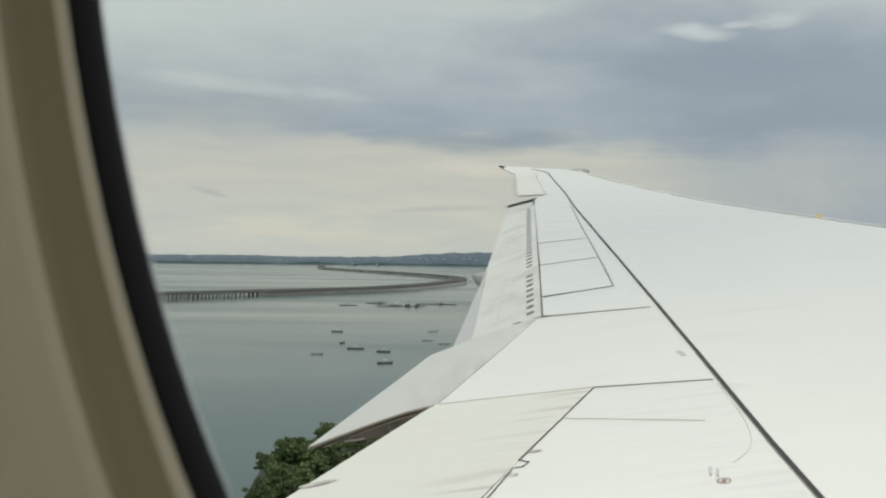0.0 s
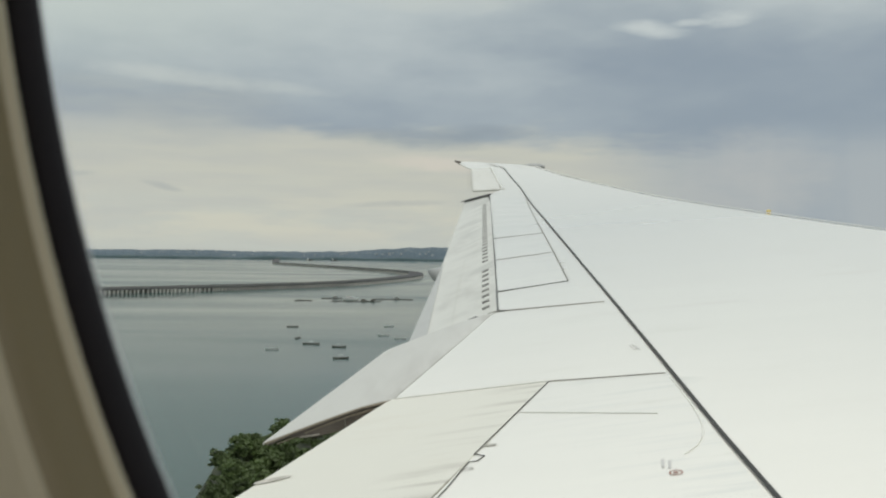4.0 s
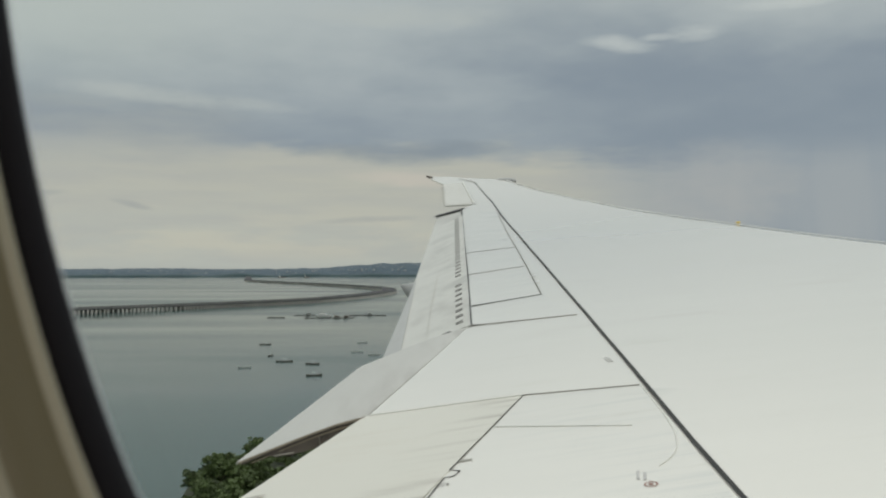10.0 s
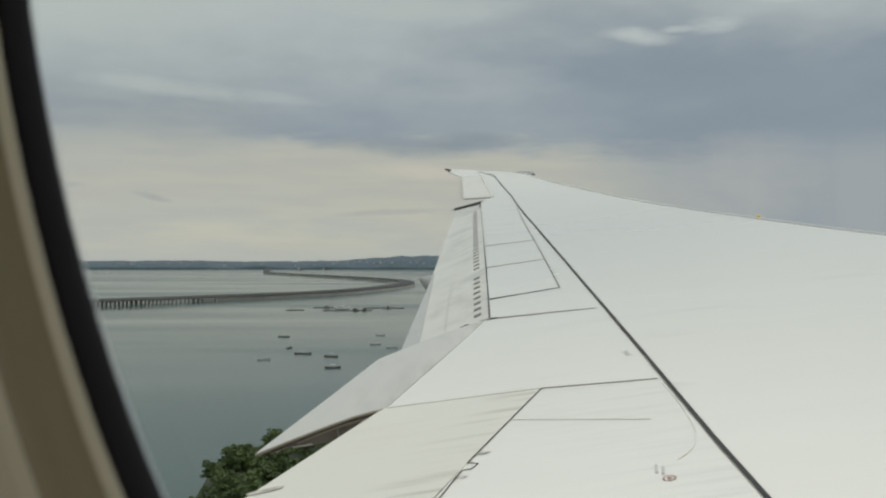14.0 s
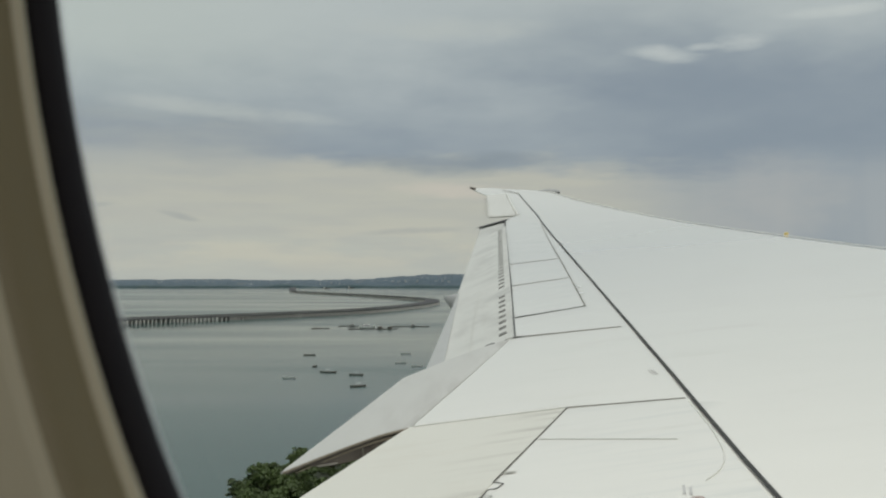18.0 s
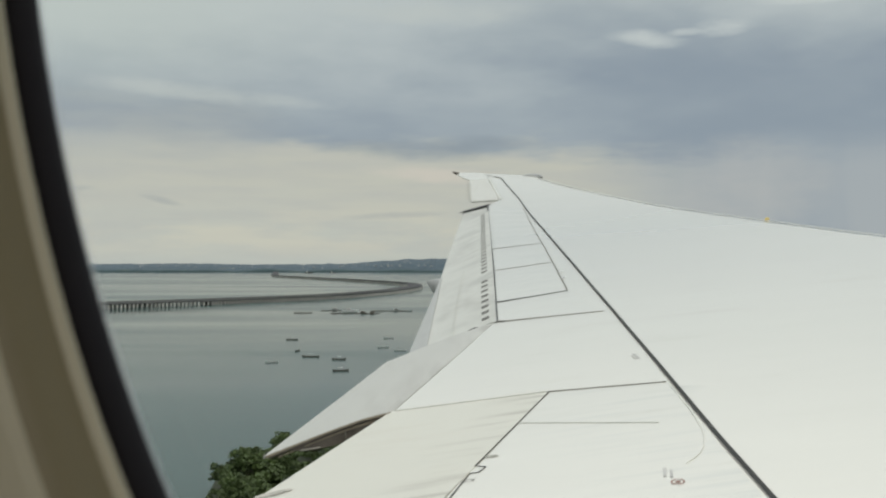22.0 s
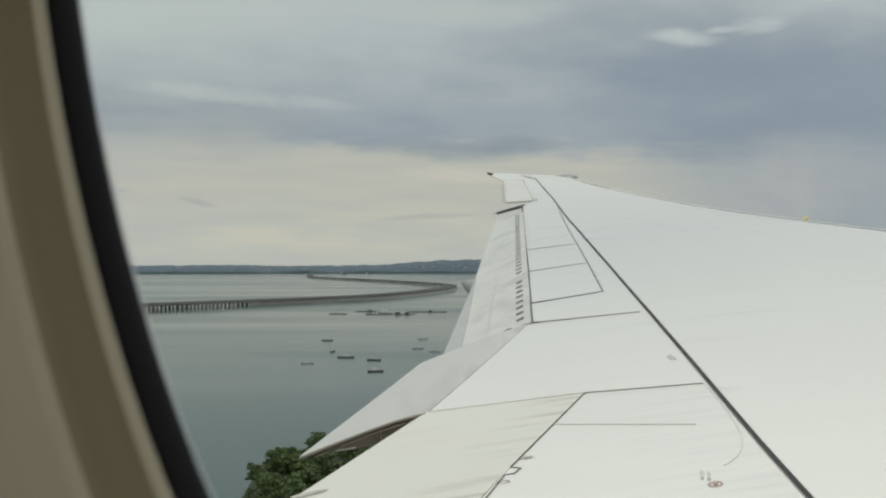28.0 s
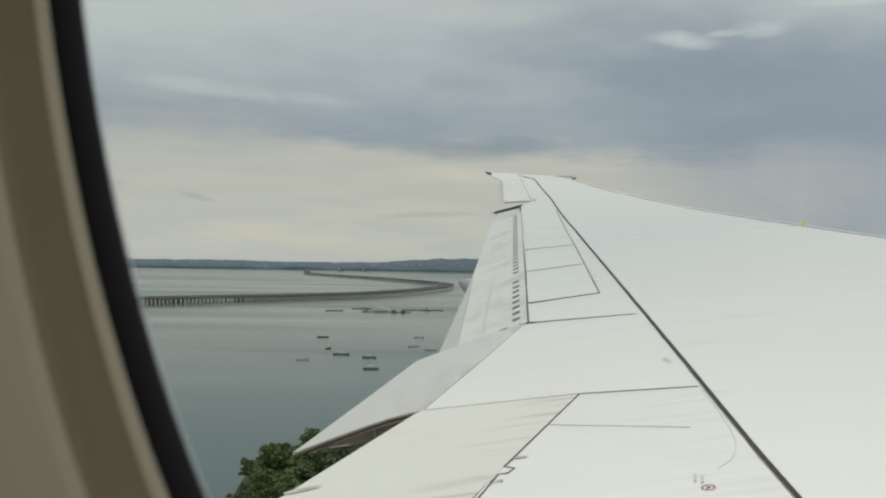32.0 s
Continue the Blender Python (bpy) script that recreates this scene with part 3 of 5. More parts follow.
# flap track fairings under the flaps
for tail, head, r in (((-0.36, 16.2, -0.20), (1.4, 14.3, -0.95), 0.27),):
    bm = bmesh.new()
    a, b = Vector(tail), Vector(head)
    n, prev = 12, None
    q = (b - a).to_track_quat("Z", "Y").to_matrix()
    for i in range(n + 1):
        s = i / n
        rad = r * (math.sin(math.pi * (0.01 + 0.99 * s)) ** 0.8 if s < 0.5 else 1.0 - 0.6 * (s - 0.5)) + 0.01
        ring = [bm.verts.new(a + (b - a) * s + q @ Vector((rad * 0.8 * math.cos(t), rad * 1.2 * math.sin(t), 0))) for t in [k * math.tau / 12 for k in range(12)]]
        if prev:
            for k in range(12):
                bm.faces.new([prev[k], prev[(k + 1) % 12], ring[(k + 1) % 12], ring[k]])
        else:
            bm.faces.new(ring)
        prev = ring
    bm.faces.new(prev)
    bmesh.ops.recalc_face_normals(bm, faces=bm.faces)
    ob = part("flap_track_fairing", bm, FAIRING, wing, "grey canoe-shaped flap track fairing")
    ob.data.polygons.foreach_set("use_smooth", [True] * len(ob.data.polygons))


# round service marks with bars of lettering, and hooks
def service_mark(x, y, r=0.042):
    bm = bmesh.new()
    for r0, r1, n in ((r * 0.78, r, 24), (0.0, r * 0.35, 16)):
        for k in range(n):
            a0, a1 = k * math.tau / n, (k + 1) * math.tau / n
            pts = [(x + q * math.cos(a), y + q * math.sin(a)) for q, a in ((r0, a0), (r1, a0), (r1, a1), (r0, a1))]
            if r0 == 0:
                pts = pts[1:]
            bm.faces.new([bm.verts.new((*p, skin(*p) + 0.0085)) for p in pts])
    bmesh.ops.remove_doubles(bm, verts=bm.verts, dist=0.0004)
    ring = part("service_mark", bm, RED, wing, "brownish red ring round a service point")
    return ring


service_mark(1.37, 5.72)
for a, b in (((1.318, 5.83), (1.345, 5.96)), ((1.352, 5.80), (1.378, 5.92))):
    wing_strip("lettering_bar", [a, b], 0.016, MARK, lift=0.009)
for dx in (-0.015, 0.015):
    wing_strip("lettering_bar", [(1.70 + dx, 8.60), (1.685 + dx, 8.78)], 0.014, MARK, lift=0.009)


def oval_spot(name, x, y, long, wide, turn, mat, label, height=skin, hollow=0.0, lift=0.0095):
    """A flat oval on the skin, a ring where it is hollow."""
    bm = bmesh.new()
    n, c, q = 28, math.cos(radians(turn)), math.sin(radians(turn))
    rings = []
    for r in (1.0, max(hollow, 0.02)):
        ring = []
        for k in range(n):
            u, w = r * long * math.cos(k * math.tau / n), r * wide * math.sin(k * math.tau / n)
            px, py = x + u * c - w * q, y + u * q + w * c
            ring.append(bm.verts.new((px, py, height(px, py) + lift)))
        rings.append(ring)
    for k in range(n):
        bm.faces.new([rings[0][k], rings[0][(k + 1) % n], rings[1][(k + 1) % n], rings[1][k]])
    return part(name, bm, mat, wing, label)


oval_spot("grease_spot", 0.295, 6.63, 0.050, 0.020, -3, DUST, "grey grease spot ahead of the joint")
oval_spot("drain_slot", 0.125, 6.235, 0.045, 0.022, -3, SEAM, "small oval drain slot", hollow=0.72)
oval_spot("grease_spot", -1.20, 6.52, 0.13, 0.035, 14, STREAK, "soft brown grease smudge", height=near_flap, lift=0.0125)
oval_spot("grease_spot", -1.17, 6.525, 0.06, 0.018, 14, DUST, "grey grease smudge", height=near_flap, lift=0.0145)
bm = bmesh.new()
bmesh.ops.create_uvsphere(bm, u_segments=10, v_segments=6, radius=0.028, matrix=Matrix.Translation((5.61, 16.8, skin(5.61, 16.8) + 0.012)) @ Matrix.Diagonal((1.6, 1, 1, 1)))
part("escape_hook", bm, YELLOW, wing, "small yellow escape rope hook")
# ---------------------------------------------------------------- cabin wall and window, along the fuselage's own axes
FUSE = Matrix.Translation(EYE) @ LEAN @ Matrix(((FWD.x, OUT.x, 0, 0), (FWD.y, OUT.y, 0, 0), (0, 0, 1, 0), (0, 0, 0, 1)))
WIN_F, WIN_Z, WIN_A, WIN_B = -0.0294, 0.138, 0.1447, 0.2487


def window_rings(profile, n=128):
    """Rings round the window's opening: distance out from the eye and how far each stands off the opening's edge."""
    verts, faces = [], []
    for k, (o, e) in enumerate(profile):
        for i in range(n):
            t = i * math.tau / n
            verts.append(FUSE @ Vector((WIN_F + (WIN_A + e) * math.cos(t), o, WIN_Z + (WIN_B + e) * math.sin(t))))
        if k:
            faces += [[(k - 1) * n + i, (k - 1) * n + (i + 1) % n, k * n + (i + 1) % n, k * n + i] for i in range(n)]
    return verts, faces


window_1 = thing("window_1", "oval cabin window with beige reveal and black rubber seal", "window", (0, 0, 0), kind="structure")
for nm, prof, mt, lb in (
        ("window_seal", [(0.146, 0.012), (0.143, 0.006), (0.1410, 0.0012), (0.1398, 0.0), (0.138, 0.0), (0.1335, 0.0006), (0.1325, 0.003), (0.134, 0.012)], RUBBER, "black rubber window seal"),
        ("window_rim", [(0.1335, 0.012), (0.1322, 0.0014), (0.1316, 0.0008), (0.1309, 0.0010), (0.1304, 0.0015), (0.1297, 0.0022), (0.1294, 0.0030)], RIM, "beige rim beside the seal, paled as an edge highlight"),
        ("window_reveal", [(0.1296, 0.0024), (0.1288, 0.0030), (0.1268, 0.0040), (0.1240, 0.0052), (0.1218, 0.0068), (0.1208, 0.0084)], REVEAL, "beige plastic window reveal, shade in its colour")):
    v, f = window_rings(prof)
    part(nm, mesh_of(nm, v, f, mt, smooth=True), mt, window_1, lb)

PANE = bpy.data.materials.new("window_pane")
PANE.use_nodes = True
pn, pl = PANE.node_tree.nodes, PANE.node_tree.links
clear, gloss, both = pn.new("ShaderNodeBsdfTransparent"), pn.new("ShaderNodeBsdfGlossy"), pn.new("ShaderNodeMixShader")
clear.inputs["Color"].default_value, gloss.inputs["Roughness"].default_value, both.inputs["Fac"].default_value = (0.985, 0.99, 0.985, 1), 0.03, 0.010
pl.new(clear.outputs[0], both.inputs[1])
pl.new(gloss.outputs[0], both.inputs[2])
pl.new(both.outputs[0], pn["Material Output"].inputs["Surface"])
vs = [FUSE @ Vector((WIN_F + (WIN_A + 0.004) * math.cos(t), 0.1425, WIN_Z + (WIN_B + 0.004) * math.sin(t))) for t in [k * math.tau / 96 for k in range(96)]]
pane = part("pane", mesh_of("pane", vs, [list(range(96))], PANE), PANE, window_1, "clear acrylic window pane")
pane.visible_shadow = False
EDGE = bpy.data.materials.new("frosted_pane_edge")
EDGE.use_nodes = True
en, el = EDGE.node_tree.nodes, EDGE.node_tree.links
glow, see, mixed = en.new("ShaderNodeBsdfTranslucent"), en.new("ShaderNodeBsdfTransparent"), en.new("ShaderNodeMixShader")
glow.inputs["Color"].default_value, mixed.inputs["Fac"].default_value = (0.62, 0.63, 0.66, 1), 0.45
el.new(see.outputs[0], mixed.inputs[1])
el.new(glow.outputs[0], mixed.inputs[2])
el.new(mixed.outputs[0], en["Material Output"].inputs["Surface"])
v, f = window_rings([(0.1440, 0.0032), (0.1440, 0.0120)])
edge = part("pane_edge", mesh_of("pane_edge", v, f, EDGE), EDGE, window_1, "frosted edge of the outer pane")
edge.visible_shadow = False


def wall_ring(name, prof, mat, half=(3.0, 1.0), at=0.119, n=128):
    """A wall panel with the window's opening in it."""
    v, f = window_rings(prof, n)
    base = len(v) - n
    for i in range(n):
        t = i * math.tau / n
        c, s = math.cos(t), math.sin(t)
        m = max(abs(c), abs(s))
        v.append(FUSE @ Vector((half[0] * c / m, at, 0.1 + half[1] * s / m)))
    k = base + n
    f += [[base + i, base + (i + 1) % n, k + (i + 1) % n, k + i] for i in range(n)]
    return mesh_of(name, v, f, mat, smooth=False)


tagged(new("wall_cabin", wall_ring("wall_cabin", [(0.1210, 0.0082), (0.1195, 0.0112), (0.1182, 0.02), (0.1175, 0.04), (0.119, 0.09)], LINING)), "beige plastic cabin side wall round the window", "wall", kind="structure")
tagged(new("wall_fuselage", wall_ring("wall_fuselage", [(0.147, 0.013), (0.150, 0.030), (0.2, 0.15)], PAINT, (3.0, 1.0), 0.2)), "white fuselage skin round the window", "wall", kind="structure")


def shell(name, radius, a0, a1, mat, label, category):
    verts, faces, n = [], [], 40
    for s in (-3.0, 3.0):
        for r in (radius, radius + 0.08):
            for i in range(n + 1):
                t = radians(a0 + (a1 - a0) * i / n)
                verts.append(FUSE @ Vector((s, -2.7 + r * math.cos(t), 0.1 + r * math.sin(t))))
    w = n + 1
    for i in range(n):
        faces += [[i, i + 1, 2 * w + i + 1, 2 * w + i], [w + i, w + i + 1, 3 * w + i + 1, 3 * w + i], [i, i + 1, w + i + 1, w + i], [2 * w + i, 2 * w + i + 1, 3 * w + i + 1, 3 * w + i]]
    return tagged(new(name, mesh_of(name, verts, faces, mat, smooth=True)), label, category, kind="structure")


shell("ceiling", 2.99, 19.6, 180, LINING, "pale curved cabin ceiling lining", "ceiling")
shell("wall_belly", 2.99, 180, 340.4, LINING, "pale curved lower cabin lining", "wall")
for nm, s in (("wall_front", 3.02), ("wall_back", -3.02)):
    vs = [FUSE @ Vector((s + d, -2.7 + 3.07 * math.cos(t), 0.1 + 3.07 * math.sin(t))) for d in (0, 0.05) for t in [k * math.tau / 40 for k in range(40)]]
    fs = [list(range(40)), list(range(40, 80))] + [[i, (i + 1) % 40, 40 + (i + 1) % 40, 40 + i] for i in range(40)]
    tagged(new(nm, mesh_of(nm, vs, fs, LINING)), "plain beige cabin partition", "wall", kind="structure")
vs = [FUSE @ Vector((s, o, z)) for z in (-1.3, -1.25) for s, o in ((-3, -5.3), (3, -5.3), (3, -0.1), (-3, -0.1))]
tagged(new("floor", mesh_of("floor", vs, [[0, 1, 2, 3], [4, 5, 6, 7], [0, 1, 5, 4], [1, 2, 6, 5], [2, 3, 7, 6], [3, 0, 4, 7]], CARPET)), "grey carpeted cabin floor", "floor", kind="structure")
# unseen lamp, added as fill to brighten the wall round the window
lamp = new("cabin_light", bpy.data.lights.new("cabin_light", "AREA"))
lamp.data.shape, lamp.data.size, lamp.data.size_y, lamp.data.energy, lamp.data.color = "RECTANGLE", 4.0, 0.6, 47.0, (1.0, 0.95, 0.85)
lamp.matrix_world = FUSE @ pose(0, -3.6, 1.9, 55, 0, 0)

# ---------------------------------------------------------------- sea, land and far coast
SEA = bpy.data.materials.new("grey_green_sea")
SEA.use_nodes = True
sn, sl = SEA.node_tree.nodes, SEA.node_tree.links
sb = sn["Principled BSDF"]
sb.inputs["IOR"].default_value = 1.33
stc = sn.new("ShaderNodeTexCoord")


def sea_noise(scale, stretch, detail=4.0):
    mp = sn.new("ShaderNodeMapping")
    mp.inputs["Scale"].default_value = stretch
    mp.inputs["Rotation"].default_value = (0, 0, radians(-6))
    sl.new(stc.outputs["Object"], mp.inputs["Vector"])
    t = sn.new("ShaderNodeTexNoise")
    t.inputs["Scale"].default_value, t.inputs["Detail"].default_value = scale, detail
    sl.new(mp.outputs[0], t.inputs["Vector"])
    return t.outputs["Fac"]


ramp = sn.new("ShaderNodeMapRange")
ramp.inputs["From Min"].default_value, ramp.inputs["From Max"].default_value = 0.35, 0.7
ramp.inputs["To Min"].default_value, ramp.inputs["To Max"].default_value = 0.10, 0.27
sl.new(sea_noise(0.004, (0.35, 1.9, 1), 6.0), ramp.inputs["Value"])
sl.new(ramp.outputs["Result"], sb.inputs["Roughness"])
smix = sn.new("ShaderNodeMix")
smix.data_type = "RGBA"
sl.new(sea_noise(0.006, (0.5, 1.2, 1)), smix.inputs[0])
smix.inputs[6].default_value, smix.inputs[7].default_value = (0.024, 0.060, 0.054, 1), (0.038, 0.080, 0.073, 1)
sl.new(smix.outputs[2], sb.inputs["Base Color"])
sbump = sn.new("ShaderNodeBump")
sbump.inputs["Strength"].default_value, sbump.inputs["Distance"].default_value = 0.035, 0.6
sl.new(sea_noise(0.35, (0.6, 1.3, 1), 5.0), sbump.inputs["Height"])
sl.new(sbump.outputs[0], sb.inputs["Normal"])
vs = [(0, 0, 0)] + [(r * math.cos(t), r * math.sin(t), 0) for r in (300, 1200, 3000, 4920) for t in [k * math.tau / 96 for k in range(96)]]
fs = [[0, 1 + i, 1 + (i + 1) % 96] for i in range(96)] + [[1 + 96 * k + i, 1 + 96 * k + (i + 1) % 96, 97 + 96 * k + (i + 1) % 96, 97 + 96 * k + i] for k in range(3) for i in range(96)]
tagged(new("water", mesh_of("water", vs, fs, SEA)), "calm grey-green bay water with pale streaks", "water", kind="structure")

# distance haze is mixed into both woodland colours as extra blue
COAST = material("hazed_far_woodland", (0.090, 0.124, 0.152), 0.95, vary=0.5, scale=0.05, stretch=(1, 1, 3), second=(0.13, 0.15, 0.155), second_at=(0.6, 0.75), second_scale=0.012)
SHORE_WOOD = material("hazed_shore_woodland", (0.064, 0.097, 0.107), 0.95, vary=0.5, scale=0.06, stretch=(1, 1, 3), second=(0.090, 0.118, 0.110), second_at=(0.55, 0.75), second_scale=0.02)


def lumps(az, seed):
    """Tree tops along a far skyline."""
    return 4.0 * noise.noise((az * 1.3, seed, 0)) + 2.6 * noise.noise((az * 7.0, seed + 4, 0)) + 2.2 * abs(noise.noise((az * 23, seed + 6, 0))) + 1.6 * abs(noise.noise((az * 61, seed + 8, 0)))


def hill(az):
    """Height of the far coast by bearing, degrees to the right of the wing's line."""
    h = 38 + 6 * noise.noise((az * 0.22, 0, 0)) + lumps(az, 3)
    h += 30 * max(0.0, min(1.0, (az + 6.5) / 4.0)) * max(0.25, min(1.0, (40 - az) / 30.0))
    return max(8.0, h)


def shore_line(az):
    return 4330 + 50 * noise.noise((az * 0.3, 20, 0)) + 90 * max(0.0, min(1.0, (az + 14) / 8.0))


bearings = [-180 + 0.5 * i for i in range(301)] + [-30 + 0.03 * i for i in range(1, 2000)] + [30 + 0.5 * i for i in range(300)]
n = len(bearings)
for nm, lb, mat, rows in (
        ("backdrop_coast", "low wooded hills across the bay, haze in their blue-green colour", COAST, lambda az: ((88, 0.0), (190, 0.62), (300, 0.88), (360, 1.0), (470, 0.4))),
        ("backdrop_shore", "belt of trees along the far shore, dark green blued for haze", SHORE_WOOD, lambda az: ((0, 0.0), (4, 0.24), (12, 0.36), (60, 0.42), (95, 0.2)))):
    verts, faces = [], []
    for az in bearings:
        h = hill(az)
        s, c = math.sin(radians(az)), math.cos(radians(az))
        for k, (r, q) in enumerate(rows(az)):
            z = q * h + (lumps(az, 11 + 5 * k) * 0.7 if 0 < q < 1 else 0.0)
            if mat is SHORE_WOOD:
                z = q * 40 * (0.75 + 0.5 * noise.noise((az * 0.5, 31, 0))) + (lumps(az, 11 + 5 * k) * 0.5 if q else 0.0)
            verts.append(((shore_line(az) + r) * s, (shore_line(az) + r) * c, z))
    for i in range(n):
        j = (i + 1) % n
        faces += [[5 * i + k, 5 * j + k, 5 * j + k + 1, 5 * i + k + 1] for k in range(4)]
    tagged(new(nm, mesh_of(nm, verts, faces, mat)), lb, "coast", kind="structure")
FAR_WALL = material("far_wall", (0.40, 0.41, 0.41), 0.8, vary=0.1)
bm = bmesh.new()
rng = random.Random(11)
for k in range(64):
    az = rng.choice((rng.uniform(-24, -2), rng.uniform(-7, 2), rng.uniform(-7, 2), rng.uniform(-180, 180)))
    up = rng.uniform(0.0, 1.0)
    r = shore_line(az) + 100 + 240 * up
    h = hill(az) * (0.40 + 0.52 * up)
    box(bm, (rng.uniform(4, 14), 8, rng.uniform(2.5, 5.5)), (r * math.sin(radians(az)), r * math.cos(radians(az)), h + 2.5), turn=-az)
tagged(part("far_buildings", bm, FAR_WALL, None), "scattered pale buildings on the far coast", "buildings", kind="stuff")

# ---------------------------------------------------------------- causeway bridge over the bay
CONCRETE = material("weathered_concrete", (0.26, 0.255, 0.245), 0.85, vary=0.2, scale=0.15, second=(0.17, 0.165, 0.16), second_at=(0.5, 0.75), second_scale=0.05)
ASPHALT = material("dark_asphalt", (0.055, 0.055, 0.06), 0.85, vary=0.25, scale=0.5, second=(0.10, 0.10, 0.10), second_at=(0.5, 0.8), second_scale=0.08)
LINE = [(-1020, -620), (-720, -30), (-520, 360), (-438, 504), (-384, 614), (-344, 684), (-286, 774), (-223, 855), (-139, 995), (-97, 1133), (-71, 1289), (-61, 1445), (-79, 1618), (-140, 1832), (-232, 2079), (-366, 2399), (-491, 2695), (-560, 3000), (-650, 3500), (-795, 4300)]


def smooth_line(pts, step):
    out = []
    for k in range(len(pts) - 1):
        p0, p1, p2, p3 = (Vector(pts[max(0, min(len(pts) - 1, k + d))]) for d in (-1, 0, 1, 2))
        n = max(1, round((p2 - p1).length / step))
        for i in range(n):
            t = i / n
            out.append(0.5 * ((2 * p1) + (p2 - p0) * t + (2 * p0 - 5 * p1 + 4 * p2 - p3) * t * t + (3 * p1 - p0 - 3 * p2 + p3) * t ** 3))
    return out


def extruded(line, section, mat, name, parent, label=""):
    """Sweeps a cross-section of (side, height) points along a plan line."""
    verts, faces, w = [], [], len(section)
    for k, p in enumerate(line):
        d = (line[min(len(line) - 1, k + 1)] - line[max(0, k - 1)]).normalized()
        verts += [(p.x - d.y * s, p.y + d.x * s, z) for s, z in section]
        if k:
            o = (k - 1) * w
            faces += [[o + i, o + (i + 1) % w, o + w + (i + 1) % w, o + w + i] for i in range(w)]
    faces += [list(range(w)), list(range(len(verts) - w, len(verts)))]
    return part(name, mesh_of(name, verts, faces, mat), mat, parent, label)


DECK = material("dark_deck_concrete", (0.155, 0.155, 0.15), 0.9, vary=0.25, scale=0.1, second=(0.10, 0.10, 0.098), second_at=(0.5, 0.75), second_scale=0.04)
PILE = material("pale_pile_concrete", (0.54, 0.52, 0.48), 0.85, vary=0.25, scale=0.4)
bridge = thing("causeway_bridge", "long low grey concrete road bridge on rows of piles", "bridge")
fine = smooth_line(LINE, 3)
line, gone = [fine[0]], 0.0
for p, q in zip(fine[:-1], fine[1:]):           # even bays of twelve metres
    gone += (q - p).length
    if gone >= 12.0:
        line.append(q)
        gone -= 12.0
extruded(line, [(-11, 4.3), (-11, 3.5), (-9.8, 3.0), (9.8, 3.0), (11, 3.5), (11, 4.3)], DECK, "deck", bridge, "stained dark grey concrete deck")
extruded(line, [(-10.4, 4.35), (-10.4, 4.31), (10.4, 4.31), (10.4, 4.35)], ASPHALT, "roadway", bridge, "dark asphalt roadway")
for s in (-10.9, 10.5, -0.3):
    extruded(line, [(s, 4.32), (s + 0.4, 4.32), (s + 0.35, 5.0), (s + 0.1, 5.0)], DECK, "parapet", bridge)
vs, fs = [], []
for p, q in zip(line[:-1], line[1:]):
    d = (q - p).normalized()
    for step in (0.0, 1 / 3, 2 / 3):
        for s in (-10.2, -5.0, 0, 5.0, 10.2):
            c = p + (q - p) * step
            x, y = c.x - d.y * s, c.y + d.x * s
            o = len(vs)
            vs += [(x + 0.8 * math.cos(a), y + 0.8 * math.sin(a), z) for z in (-1.0, 3.1) for a in [k * math.tau / 6 for k in range(6)]]
            fs += [[o + k, o + (k + 1) % 6, o + 6 + (k + 1) % 6, o + 6 + k] for k in range(6)]
part("pile_rows", mesh_of("pile_rows", vs, fs, PILE), PILE, bridge, "rows of round pale concrete piles")
bridge.children[-1]["kind"] = "stuff"


# ---------------------------------------------------------------- land ahead of the aircraft
def ground_at(s, o):
    """A place on the ground, s metres ahead along the flight line and o metres out to its side."""
    p = FWD * s + OUT * o
    return p.x, p.y


HEADING = math.degrees(math.atan2(FWD.y, FWD.x))
GRASS = material("airfield_grass", (0.125, 0.15, 0.022), 0.95, vary=0.25, scale=0.12, second=(0.17, 0.17, 0.035), second_at=(0.45, 0.7), second_scale=0.03)
MUD = material("mangrove_mud", (0.032, 0.040, 0.020), 0.9, vary=0.4, scale=0.1, second=(0.05, 0.047, 0.032), second_at=(0.5, 0.7), second_scale=0.03)
PLASTER = material("white_plaster", (0.66, 0.65, 0.61), 0.85, vary=0.08, scale=0.6, second=(0.5, 0.48, 0.43), second_at=(0.55, 0.8), second_scale=0.3)
ROOF_RED = material("orange_tile_roof", (0.50, 0.13, 0.05), 0.8, vary=0.2, scale=1.5)
ROOF_TIN = material("rusty_tin_roof", (0.36, 0.33, 0.31), 0.6, 0.2, vary=0.2, scale=0.8, second=(0.27, 0.14, 0.09), second_at=(0.5, 0.7), second_scale=0.4)
GLASS = material("dark_window_glass", (0.03, 0.035, 0.04), 0.08, vary=0.1)
DARKWOOD = material("dark_boat_wood", (0.095, 0.085, 0.07), 0.75, vary=0.3, scale=2)
PALEWOOD = material("pale_boat_paint", (0.45, 0.46, 0.45), 0.6, vary=0.2, scale=2)
BLUE = material("blue_tarpaulin", (0.03, 0.07, 0.32), 0.6, vary=0.15, scale=1)
REDP = material("red_enamel", (0.50, 0.04, 0.03), 0.4, vary=0.1, scale=2)
WHITEP = material("white_enamel", (0.75, 0.75, 0.73), 0.4, vary=0.06, scale=2)
WALLGREY = material("grey_block_wall", (0.20, 0.20, 0.19), 0.9, vary=0.2, scale=0.5)
BARK = material("grey_bark", (0.13, 0.105, 0.08), 0.9, vary=0.3, scale=4, bump=0.4, bump_scale=12)
LEAF = material("mangrove_leaves", (0.062, 0.094, 0.024), 0.6, vary=0.45, scale=0.5, random_tint=0.25)
